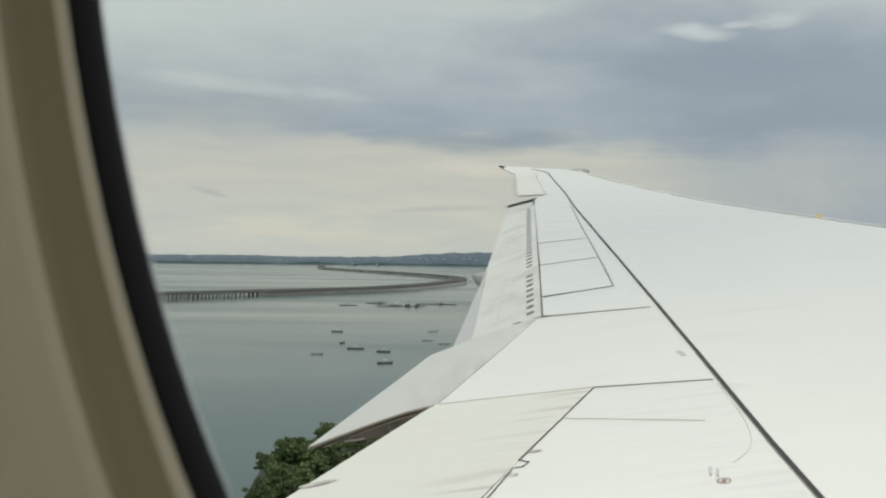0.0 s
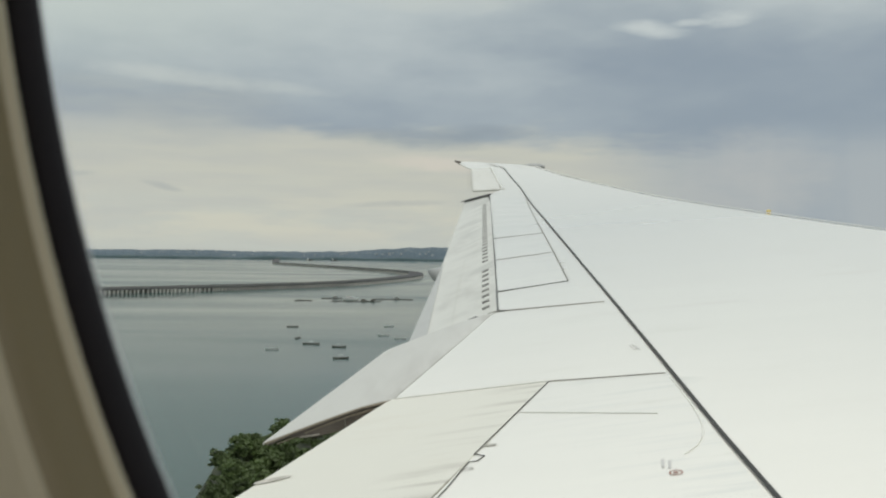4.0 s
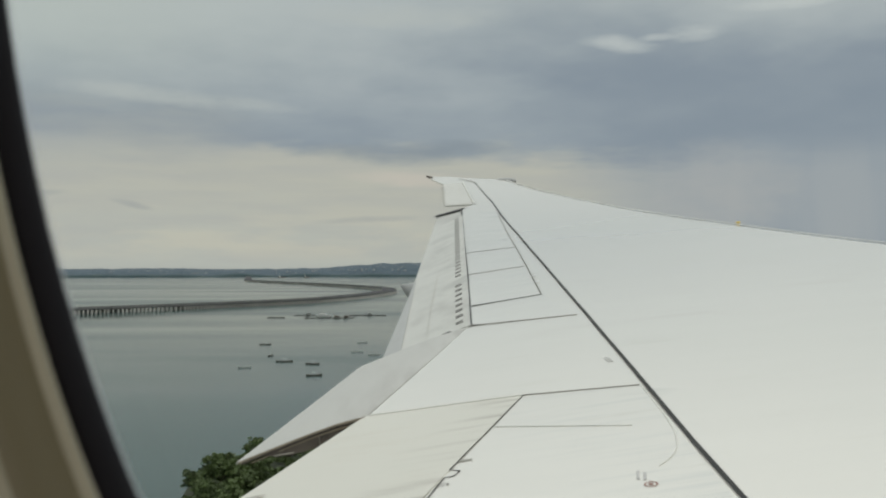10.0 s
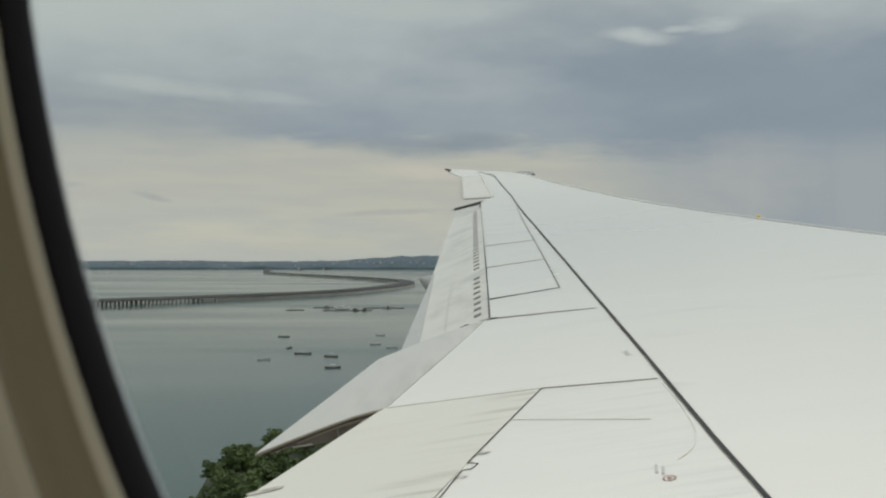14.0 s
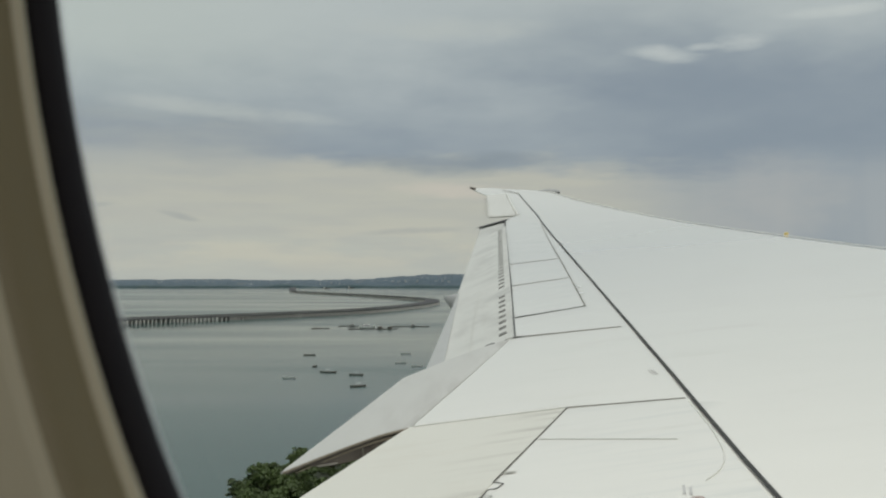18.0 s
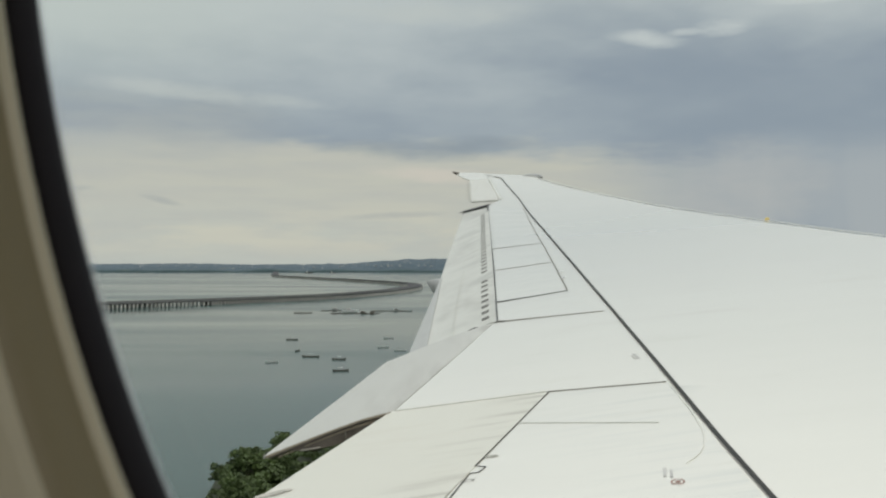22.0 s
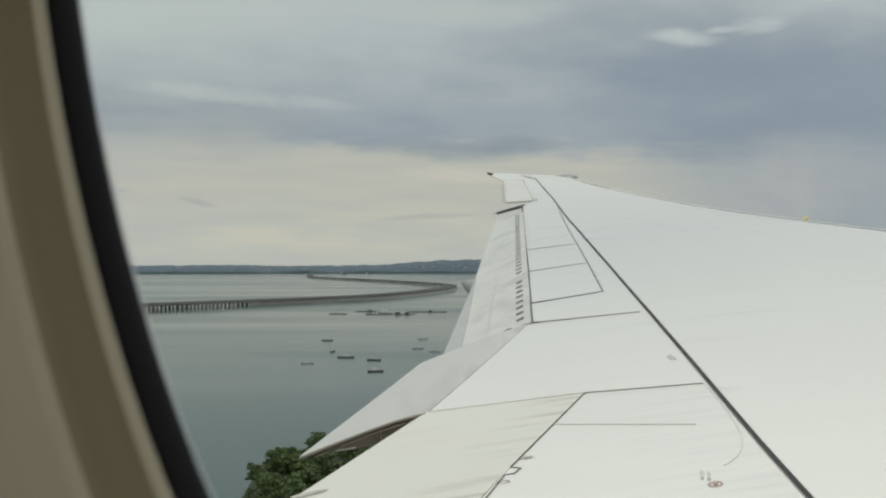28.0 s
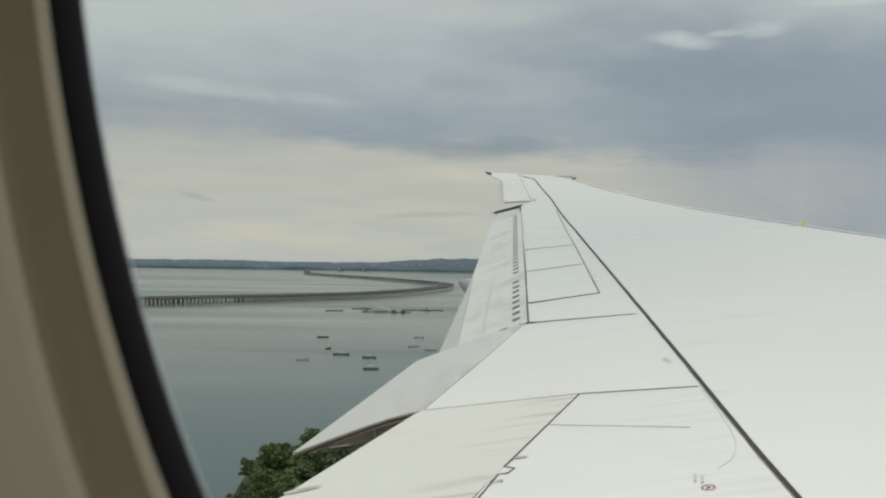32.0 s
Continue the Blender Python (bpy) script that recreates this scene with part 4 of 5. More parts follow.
LEAF_DARK = material("dark_tree_leaves", (0.035, 0.058, 0.022), 0.6, vary=0.4, scale=0.5, random_tint=0.2)

outline = [ground_at(*p) for p in ((-85, -900), (-80, 60), (-92, 88), (-106, 110), (-117, 127), (-115, 148), (-98, 175), (-72, 230), (-63, 390), (-100, 630), (-60, 900), (40, 1200), (150, 1700), (100, 2400), (300, 3300), (2600, 3300), (4300, 800), (4300, -900))]
vs = [(x, y, 0.9) for x, y in outline] + [(x, y, -0.5) for x, y in outline]
k = len(outline)
fs = [list(range(k))] + [[i, (i + 1) % k, k + (i + 1) % k, k + i] for i in range(k)]
tagged(new("ground", mesh_of("ground", vs, fs, MUD)), "flat muddy ground of the mangrove shore", "ground", kind="structure")


def flat(name, corners, z, mat, label, category):
    v = [(*ground_at(*c), z) for c in corners] + [(*ground_at(*c), 0.8) for c in corners]
    n = len(corners)
    return tagged(new(name, mesh_of(name, v, [list(range(n))] + [[i, (i + 1) % n, n + (i + 1) % n, n + i] for i in range(n)], mat)), label, category, kind="structure")


flat("ground_grass", [(140, -150), (2600, -150), (2600, 152), (330, 152), (250, 152), (140, 88)], 1.0, GRASS, "mown yellow-green airfield grass", "grass")
flat("road_runway", [(420, -30), (2600, -30), (2600, 29), (420, 29)], 1.05, ASPHALT, "grey asphalt runway with worn shoulder", "runway")
flat("road_taxiway", [(588, 29), (606, 29), (622, 152), (611, 152)], 1.05, ASPHALT, "narrow grey asphalt service road across the grass", "road")
flat("road_perimeter", [(60, 89), (250, 89), (250, 96), (60, 96)], 1.05, ASPHALT, "grey perimeter road beside the fence", "road")
flat("pavement_yard", [(60, 150), (110, 150), (110, 185), (60, 185)], 1.05, CONCRETE, "pale concrete yard among the trees", "yard")


# ---------------------------------------------------------------- trees
def leaf_cloud(centres, radii, count, size, seed):
    """Many small leaf cards scattered on the outside of uneven clumps."""
    r = np.random.RandomState(seed)
    centres, radii = np.array(centres, float), np.array(radii, float)
    pick = r.choice(len(centres), count, p=radii ** 2 / (radii ** 2).sum())
    d = r.normal(size=(count, 3))
    d /= np.linalg.norm(d, axis=1)[:, None]
    d[:, 2] = np.where(d[:, 2] < -0.35, -d[:, 2], d[:, 2])
    pos = centres[pick] + d * (radii[pick] * r.uniform(0.35, 1.12, count))[:, None] * np.array([1, 1, 0.75])
    n = d + r.normal(size=(count, 3)) * 0.6
    n /= np.linalg.norm(n, axis=1)[:, None]
    a = np.cross(n, r.normal(size=(count, 3)))
    a /= np.linalg.norm(a, axis=1)[:, None]
    b = np.cross(n, a)
    s = size * r.uniform(0.6, 1.4, count)[:, None]
    v = np.stack([pos + a * s, pos + b * s * 0.55, pos - a * s * 0.9, pos - b * s * 0.55], 1).reshape(-1, 3)
    f = np.arange(4 * count).reshape(-1, 4)
    return v, f


def leaf_mesh(name, v, f, mat):
    me = bpy.data.meshes.new(name)
    me.from_pydata(v.tolist(), [], f.tolist())
    me.materials.append(mat)
    return me


def tree(height, spread, seed, mat, label, leaves=2600, size=0.26):
    r = random.Random(seed)
    t = thing("tree", label, "tree")
    bm = bmesh.new()
    p = Vector((0, 0, -0.3))
    tips, clumps, radii = [], [], []
    for k in range(4):
        q = p + Vector((r.uniform(-0.25, 0.25), r.uniform(-0.25, 0.25), height * 0.13))
        tube(bm, p, q, height * (0.028 - 0.004 * k), height * (0.024 - 0.004 * k))
        p = q
        tips.append(p)
    for k in range(9):
        a = k * 2.4 + r.uniform(-0.4, 0.4)
        base = tips[1 + k % 3]
        reach = spread * r.uniform(0.4, 0.85)
        end = base + Vector((math.cos(a) * reach, math.sin(a) * reach, height * r.uniform(0.12, 0.42)))
        mid_p = (base + end) / 2 + Vector((0, 0, height * 0.04))
        tube(bm, base, mid_p, height * 0.013, height * 0.009, 6)
        tube(bm, mid_p, end, height * 0.009, height * 0.004, 6)
        for c in (end, (mid_p + end) / 2, mid_p):
            for _ in range(3):
                clumps.append(c + Vector([r.gauss(0, 0.16) * spread for _ in range(3)]) + Vector((0, 0, 0.06 * height)))
                radii.append(spread * r.uniform(0.12, 0.27))
    for _ in range(7):
        clumps.append(p + Vector((r.gauss(0, 0.2) * spread, r.gauss(0, 0.2) * spread, height * r.uniform(0.1, 0.34))))
        radii.append(spread * r.uniform(0.16, 0.30))
    part("trunk", bm, BARK, t, "grey trunk with spreading limbs")
    v, f = leaf_cloud(clumps, radii, leaves, size, seed)
    part("crown", leaf_mesh("crown", v, f, mat), mat, t)
    return t


rng = random.Random(21)
protos = [tree(h, w, s, LEAF, "broad green mangrove tree at the shore", leaves=6500, size=0.30) for h, w, s in ((8.5, 3.6, 1), (9.8, 4.2, 2), (7.4, 3.2, 3), (10.6, 4.4, 4))]
spots = [(-79, 92), (-76, 99), (-78, 107), (-72, 114), (-77, 121), (-70, 128), (-73, 137), (-66, 145), (-70, 154), (-72, 90), (-67, 97), (-62, 110), (-60, 131), (-58, 100), (-56, 113), (-58, 140), (-50, 93), (-46, 105), (-48, 135), (-64, 88)]
spots += [(-102, 110), (-105, 117), (-110, 124), (-109, 131), (-107, 139), (-98, 108), (-101, 121), (-103, 128), (-97, 116), (-96, 126), (-100, 136), (-94, 103), (-91, 112), (-90, 121), (-92, 133), (-89, 97), (-85, 106), (-86, 115), (-84, 125), (-87, 91), (-82, 99), (-95, 145)]
for k, (s, o) in enumerate(spots):
    x, y = ground_at(s + rng.uniform(-1.5, 1.5), o + rng.uniform(-1.5, 1.5))
    m = pose(x, y, 0.9, 0, 0, rng.uniform(0, 360))
    src = protos[k % 4]
    if k < 4:
        src.matrix_basis = m
        src["group"] = "shore trees"
        one = src
    else:
        one = copy_thing(src, m)
    one.scale = [rng.uniform(0.85, 1.12) * (0.62 if s < -80 else 1.0)] * 3

# the low thicket under the shore trees
r = np.random.RandomState(5)
cs, rs = [], []
while len(cs) < 620:
    s, o = r.uniform(-114, -52), r.uniform(86, 172)
    edge = np.interp(o, (86, 110, 127, 148, 175), (-90, -106, -117, -115, -98))
    if s < edge + 4:
        continue
    cs.append((*ground_at(s, o), 1.0 + r.uniform(0.2, 3.4)))
    rs.append(r.uniform(1.0, 2.1))
v, f = leaf_cloud(cs, rs, 90000, 0.34, 6)
tagged(new("mangrove_thicket", leaf_mesh("mangrove_thicket", v, f, LEAF)), "dense low mangrove thicket at the water's edge", "mangrove", kind="stuff")

# the closed canopy further on, past counting
r = np.random.RandomState(8)
cs, rs = [], []
while len(cs) < 7200:
    s, o = r.uniform(-58, 262), r.uniform(98, 620)
    if (s < -45 and o < 165) or (s > 150 and o < 150 + (s - 150) * 0.1) or (58 < s < 112 and 148 < o < 188):
        continue
    x, y = ground_at(s, o)
    cs.append((x, y, 5.4 + r.uniform(-1.0, 2.6) + 1.2 * math.sin(x * 0.05) * math.cos(y * 0.04)))
    rs.append(r.uniform(2.8, 4.6))
    if len(cs) % 2 == 0:
        cs.append((x + r.uniform(-2, 2), y + r.uniform(-2, 2), r.uniform(1.5, 3.2)))
        rs.append(r.uniform(2.2, 3.2))
v, f = leaf_cloud(cs, rs, 560000, 0.62, 9)
tagged(new("mangrove_wood", leaf_mesh("mangrove_wood", v, f, LEAF)), "dense green mangrove wood with uneven canopy", "mangrove", kind="stuff")
cs, rs = [], []
for k in range(2600):
    s, o = r.uniform(250, 1500), 212 + 300 * r.uniform(0, 1) ** 1.6
    if s < 350 and o < 222:
        continue
    cs.append((*ground_at(s, o), 3.5 + r.uniform(-1.5, 4)))
    rs.append(r.uniform(3, 6))
v, f = leaf_cloud(cs, rs, 210000, 1.1, 10)
tagged(new("far_woods", leaf_mesh("far_woods", v, f, LEAF_DARK)), "dark tree belt behind the village", "woods", kind="stuff")
cs, rs = [], []
for k in range(700):
    az, dist = math.radians(r.uniform(14, 60)), r.uniform(900, 3200)
    cs.append((dist * math.sin(az), dist * math.cos(az), 4 + r.uniform(-1, 5)))
    rs.append(r.uniform(7, 13))
v, f = leaf_cloud(cs, rs, 70000, 2.6, 11)
tagged(new("far_woods", leaf_mesh("far_woods", v, f, LEAF_DARK)), "dark woods far along the shore", "woods", kind="stuff")


# ---------------------------------------------------------------- boats and rafts in the bay
def hull_mesh(name, length, beam, depth, mat):
    """A slim open hull with raised ends."""
    verts, faces, n = [], [], 14
    for i in range(n + 1):
        t = i / n * 2 - 1
        w = beam * 0.5 * (1 - abs(t) ** 2.4) + 0.03
        rise = 0.55 * depth * abs(t) ** 3
        x = t * length / 2
        verts += [(x, -w, depth + rise), (x, -w * 0.75, 0.25 * depth + rise), (x, 0, rise * 0.9), (x, w * 0.75, 0.25 * depth + rise), (x, w, depth + rise),
                  (x, w * 0.85, depth + rise - 0.02), (x, 0, 0.3 * depth + rise), (x, -w * 0.85, depth + rise - 0.02)]
        if i:
            o = 8 * (i - 1)
            faces += [[o + k, o + (k + 1) % 8, o + 8 + (k + 1) % 8, o + 8 + k] for k in range(8)]
    faces += [list(range(8)), list(range(len(verts) - 8, len(verts)))]
    return mesh_of(name, verts, faces, mat)


def outrigger_boat(label, length=9.0, canopy=True, mast=False, mat=None):
    mat = mat or DARKWOOD
    b = thing("outrigger_boat", label, "boat", group="moored boats")
    part("hull", hull_mesh("hull", length, 1.2, 0.95, mat), mat, b)
    for s in (-1, 1):
        bm = bmesh.new()
        tube(bm, (-length * 0.36, s * 2.2, 0.15), (length * 0.36, s * 2.2, 0.15), 0.11)
        part("outrigger", bm, PALEWOOD, b, "pale bamboo outrigger")
    for x in (-length * 0.22, length * 0.22):
        bm = bmesh.new()
        for s in (-1, 1):
            tube(bm, (x, 0, 0.98), (x, s * 1.4, 1.05), 0.06, sides=6)
            tube(bm, (x, s * 1.4, 1.05), (x, s * 2.2, 0.15), 0.06, sides=6)
        part("crossbeam", bm, DARKWOOD, b)
    if canopy:
        bm = bmesh.new()
        box(bm, (length * 0.34, 1.35, 0.08), (0, 0, 2.25), 0.03)
        part("canopy", bm, PALEWOOD, b, "pale canvas canopy")
        for x in (-length * 0.15, length * 0.15):
            for s in (-0.5, 0.5):
                bm = bmesh.new()
                tube(bm, (x, s, 0.8), (x, s, 2.24), 0.04, sides=6)
                part("canopy_post", bm, DARKWOOD, b)
    if mast:
        bm = bmesh.new()
        tube(bm, (0.6, 0, 0.5), (0.9, 0, 8.5), 0.09, 0.04)
        part("mast", bm, PALEWOOD, b, "bare pale mast")
    return b


BOATS = [(-84, 454, 4, 0), (-74, 349, 2, 2), (-63, 371, -3, 1), (-51, 361, -8, 0), (-46, 323, 14, 0), (-39, 464, 6, 2), (-38, 413, 0, 2), (-30, 398, -4, 2), (-72, 395, 70, 3), (10, 452, 5, 0)]
makers = {0: lambda: outrigger_boat("dark wooden outrigger boat moored on the bay"), 1: lambda: outrigger_boat("dark wooden outrigger boat with long hull", 11.0),
          2: lambda: outrigger_boat("pale low outrigger boat without canopy", 8.0, False, mat=PALEWOOD), 3: lambda: outrigger_boat("small outrigger boat with a bare mast", 7.0, False, True)}
first = {}
for x, y, turn, kind in BOATS:
    m = pose(x, y, -0.18, 0, 0, turn)
    if kind in first:
        copy_thing(first[kind], m)
    else:
        first[kind] = makers[kind]()
        first[kind].matrix_basis = m @ Matrix.Scale(0.6, 4)


def raft(length, width, huts, seed, label):
    t = thing("fishing_raft", label, "raft", group="fishing rafts")
    rr = random.Random(seed)
    n = max(4, int(length / 4))
    for i in range(n):
        bm = bmesh.new()
        box(bm, (length / n * 0.96, width * rr.uniform(0.6, 1.0), 0.45), (-length / 2 + (i + 0.5) * length / n, rr.uniform(-0.8, 0.8), 0.2 + rr.uniform(0, 0.1)), 0.05, rr.uniform(-4, 4))
        part("deck_section", bm, DARKWOOD, t)
    for k in range(int(length / 6)):
        bm = bmesh.new()
        x, y = rr.uniform(-0.48, 0.48) * length, rr.choice((-1, 1)) * width * 0.4
        tube(bm, (x, y, 0.2), (x + rr.uniform(-0.2, 0.2), y, rr.uniform(1.6, 3.2)), 0.10, 0.07, 6)
        part("post", bm, DARKWOOD, t)
    for k in range(huts):
        x = rr.uniform(-0.4, 0.4) * length
        bm = bmesh.new()
        box(bm, (rr.uniform(2, 3.6), width * 0.4, 1.1), (x, 0, 1.2), 0.04)
        part("hut", bm, rr.choice((DARKWOOD, PALEWOOD)), t, "plank hut on the raft")
        bm = bmesh.new()
        box(bm, (4.0, width * 0.55, 0.12), (x, 0, 1.8), 0.04)
        part("hut_roof", bm, ROOF_TIN, t, "tin hut roof")
    return t


for x, y, turn, length, width, huts, lb in ((-117, 702, 2, 13, 4, 0, "low dark raft of timber and nets"), (-97, 740, 3, 24, 6, 2, "dark timber raft with small huts"),
                                            (-78, 698, 3, 36, 5, 2, "long dark raft with pale boat alongside"), (-53, 735, -3, 30, 6, 1, "long flat dark mussel raft")):
    raft(length, width, huts, int(length + x), lb).matrix_basis = pose(x, y, 0, 0, 0, turn)
cruiser = thing("white_launch", "white launch moored beside the fishing rafts", "boat", (-84, 716, -0.3), 4)
part("hull", hull_mesh("hull", 12, 3.4, 1.6, WHITEP), WHITEP, cruiser)
bm = bmesh.new()
box(bm, (5.4, 2.5, 1.4), (-0.5, 0, 2.1), 0.3)
part("cabin", bm, WHITEP, cruiser)
bm = bmesh.new()
box(bm, (4.8, 2.56, 0.5), (-0.5, 0, 2.25), 0.05)
part("cabin_windows", bm, GLASS, cruiser)


def workboat(label, seed, scale, loaded):
    """A flat barge with a deckhouse and deck cargo."""
    t = thing("workboat", label, "boat")
    part("hull", hull_mesh("hull", 44 * scale, 13 * scale, 4.0, CAVITY), CAVITY, t, "rust-brown steel hull")
    bm = bmesh.new()
    box(bm, (30 * scale, 10 * scale, 0.5), (0, 0, 3.6), 0.1)
    part("deck", bm, CONCRETE, t)
    bm = bmesh.new()
    box(bm, (8 * scale, 7 * scale, 5.0), (-11 * scale, 0, 6.2), 0.2)
    house = part("deckhouse", bm, WHITEP, t, "white deckhouse")
    bm = bmesh.new()
    box(bm, (8.1 * scale, 6 * scale, 0.9), (-11 * scale, 0, 7.4), 0.05)
    part("window_band", bm, GLASS, house)
    bm = bmesh.new()
    tube(bm, (-11 * scale, 0, 8.4), (-11 * scale, 0, 15), 0.2, 0.08)
    part("mast", bm, WHITEP, t)
    rr = random.Random(seed)
    for k in range(loaded):
        bm = bmesh.new()
        box(bm, (rr.uniform(2, 6), rr.uniform(1.5, 4), rr.uniform(1, 3.5)), (rr.uniform(-5, 14) * scale, rr.uniform(-3.5, 3.5) * scale, 5.0 + rr.uniform(-0.4, 1.2)), 0.12, rr.uniform(0, 90))
        part("deck_cargo", bm, rr.choice((STEEL, CONCRETE, DARKWOOD, PALEWOOD)), t)
    return t


workboat("grey workboat with white deckhouse at anchor", 3, 0.8, 6).matrix_basis = pose(-1485, 1447, -0.8, 0, 0, 10)
workboat("small grey coaster far across the bay", 6, 0.7, 3).matrix_basis = pose(-596, 3960, -0.8, 0, 0, 5)
workboat("small pale ferry far across the bay", 7, 0.55, 2).matrix_basis = pose(-500, 4010, -0.8, 0, 0, -4)


RUST = material("rusty_hull_plate", (0.085, 0.058, 0.045), 0.85, vary=0.4, scale=1.5, second=(0.16, 0.085, 0.05), second_at=(0.5, 0.7), second_scale=0.8)
SCRAP_PALE = material("bleached_scrap", (0.31, 0.275, 0.215), 0.85, vary=0.3, scale=2.0, random_tint=0.35)
SCRAP_RUST = material("rusty_scrap", (0.21, 0.125, 0.075), 0.85, vary=0.35, scale=2.0, random_tint=0.35)


def scrap_barge(label):
    """A flat-ended dumb barge under a heap of bleached and rusty scrap."""
    t = thing("scrap_barge", label, "barge")
    rr = random.Random(77)
    sect = [(-6.4, 0.9), (-5.6, 0.0), (5.6, 0.0), (6.5, 1.0), (6.5, 1.75), (2.0, 1.55), (-6.4, 1.75)]
    vs = [(x, y, z) for y in (-2.5, 2.5) for x, z in sect]
    k = len(sect)
    part("hull", mesh_of("hull", vs, [list(range(k)), list(range(k, 2 * k))] + [[i, (i + 1) % k, k + (i + 1) % k, k + i] for i in range(k)], RUST), RUST, t, "rust-brown flat-ended steel hull")
    for s in (-2.55, 2.55):
        bm = bmesh.new()
        tube(bm, (-6.3, s, 1.7), (6.3, s, 1.7), 0.11, sides=6)
        part("rubbing_strake", bm, CAVITY, t)
    for i in range(120):
        x = rr.triangular(-5.9, 3.4, -2.2)
        y = rr.uniform(-2.1, 2.1)
        top = 1.7 + 2.1 * max(0.0, 1 - abs(x + 2.2) / 5.0) * (1 - (y / 3.2) ** 2)
        bm = bmesh.new()
        size = rr.choice(((rr.uniform(1.2, 2.6), 0.3, 0.12), (rr.uniform(0.5, 1.1), rr.uniform(0.4, 0.8), 0.35), (rr.uniform(0.8, 1.8), rr.uniform(0.5, 1.2), 0.10)))
        box(bm, size, (0, 0, 0), 0.03)
        ob = part("scrap_piece", bm, rr.choice((SCRAP_PALE, SCRAP_PALE, SCRAP_RUST)), t)
        ob.matrix_basis = pose(x, y, rr.uniform(1.6, max(1.7, top)), rr.uniform(-25, 25), rr.uniform(-25, 25), rr.uniform(0, 180))
    bm = bmesh.new()
    box(bm, (1.6, 1.4, 1.1), (-0.4, 0.2, 3.3), 0.06)
    hut = part("deck_hut", bm, WHITEP, t, "small pale deck hut")
    bm = bmesh.new()
    box(bm, (0.8, 0.05, 0.4), (-0.4, -0.52, 3.45))
    part("window", bm, GLASS, hut)
    bm = bmesh.new()
    tube(bm, (3.0, 0.4, 1.6), (7.6, 0.2, 2.9), 0.12, 0.08)
    part("boom", bm, WHITEP, t, "pale boom over the bow")
    for x, h in ((-1.5, 4.6), (0.9, 4.3)):
        bm = bmesh.new()
        tube(bm, (x, 0.5, 1.6), (x + 0.1, 0.5, h), 0.06, 0.04, 6)
        part("post", bm, DARKWOOD, t)
    return t


scrap_barge("rusty barge piled with pale scrap at anchor").matrix_basis = pose(-430, 310, -1.5, 0, 0, -10) @ Matrix.Scale(3.0, 4)
outrigger_boat("small pale boat tied beside the scrap barge", 4.2, False, mat=PALEWOOD).matrix_basis = pose(-441, 299, -0.2, 0, 0, -14) @ Matrix.Scale(2.2, 4)


# ---------------------------------------------------------------- airfield buildings and fittings
def house(label, size, wall_h, roof_h, roof_mat, storeys=1, hip=True, category="house"):
    w, d = size
    t = thing("house", label, category)
    bm = bmesh.new()
    box(bm, (w, d, wall_h), (0, 0, wall_h / 2))
    part("wall", bm, PLASTER, t, "stained white plaster walls")
    e = 0.7
    ridge = w / 2 - (d / 2 if hip else -e * 0.6)
    vs = [(-w / 2 - e, -d / 2 - e, 0), (w / 2 + e, -d / 2 - e, 0), (w / 2 + e, d / 2 + e, 0), (-w / 2 - e, d / 2 + e, 0), (-max(ridge, 0.3), 0, roof_h), (max(ridge, 0.3), 0, roof_h)]
    vs = [(x, y, z + wall_h + 0.02) for x, y, z in vs] + [(x, y, z + wall_h + 0.22) for x, y, z in vs]
    fs = [[0, 1, 5, 4], [1, 2, 5], [2, 3, 4, 5], [3, 0, 4]]
    fs = fs + [[i + 6 for i in q] for q in fs] + [[0, 1, 7, 6], [1, 2, 8, 7], [2, 3, 9, 8], [3, 0, 6, 9]]
    part("roof", mesh_of("roof", vs, fs, roof_mat), roof_mat, t)
    for level in range(storeys):
        n = max(2, int(w / 3))
        for i in range(n):
            x = -w / 2 + (i + 0.5) * w / n
            for s in (-1, 1):
                door = level == 0 and i == n // 2
                bm = bmesh.new()
                hgt = 2.0 if door else 1.2
                box(bm, (0.95, 0.10, hgt), (x, s * d / 2, level * 2.9 + (1.0 if door else 1.6)))
                one = part("door" if door else "window", bm, DARKWOOD if door else WHITEP, t)
                if not door:
                    bm = bmesh.new()
                    box(bm, (0.75, 0.06, 1.0), (x, s * (d / 2 + 0.03), level * 2.9 + 1.6))
                    part("pane", bm, GLASS, one)
    return t


def at(ob, s, o, turn=0.0, z=1.0):
    ob.matrix_basis = pose(*ground_at(s, o), z, 0, 0, HEADING + turn)
    return ob


hall = at(house("big hall with bright orange roof in two tiers", (22, 13), 7.2, 4.5, ROOF_RED, category="hall"), 276, 201)
skirt = [(x * q, y * q2, z) for z, q, q2 in ((5.0, 1.0, 1.0), (6.2, 0.80, 0.72)) for x, y in ((-13.2, -8.7), (13.2, -8.7), (13.2, 8.7), (-13.2, 8.7))]
skirt = skirt + [(x, y, z + 0.18) for x, y, z in skirt]
quads = [[0, 1, 5, 4], [1, 2, 6, 5], [2, 3, 7, 6], [3, 0, 4, 7]]
quads = quads + [[i + 8 for i in q] for q in quads] + [[i, (i + 1) % 4, 8 + (i + 1) % 4, 8 + i] for i in range(4)] + [[4 + i, 4 + (i + 1) % 4, 12 + (i + 1) % 4, 12 + i] for i in range(4)]
part("lower_roof", mesh_of("lower_roof", skirt, quads, ROOF_RED), ROOF_RED, hall, "orange tiled skirt roof")
for x in (-10, -5, 0, 5, 10):
    bm = bmesh.new()
    box(bm, (0.35, 0.35, 5.0), (x, -8.0, 2.5), 0.03)
    part("veranda_post", bm, DARKWOOD, hall)
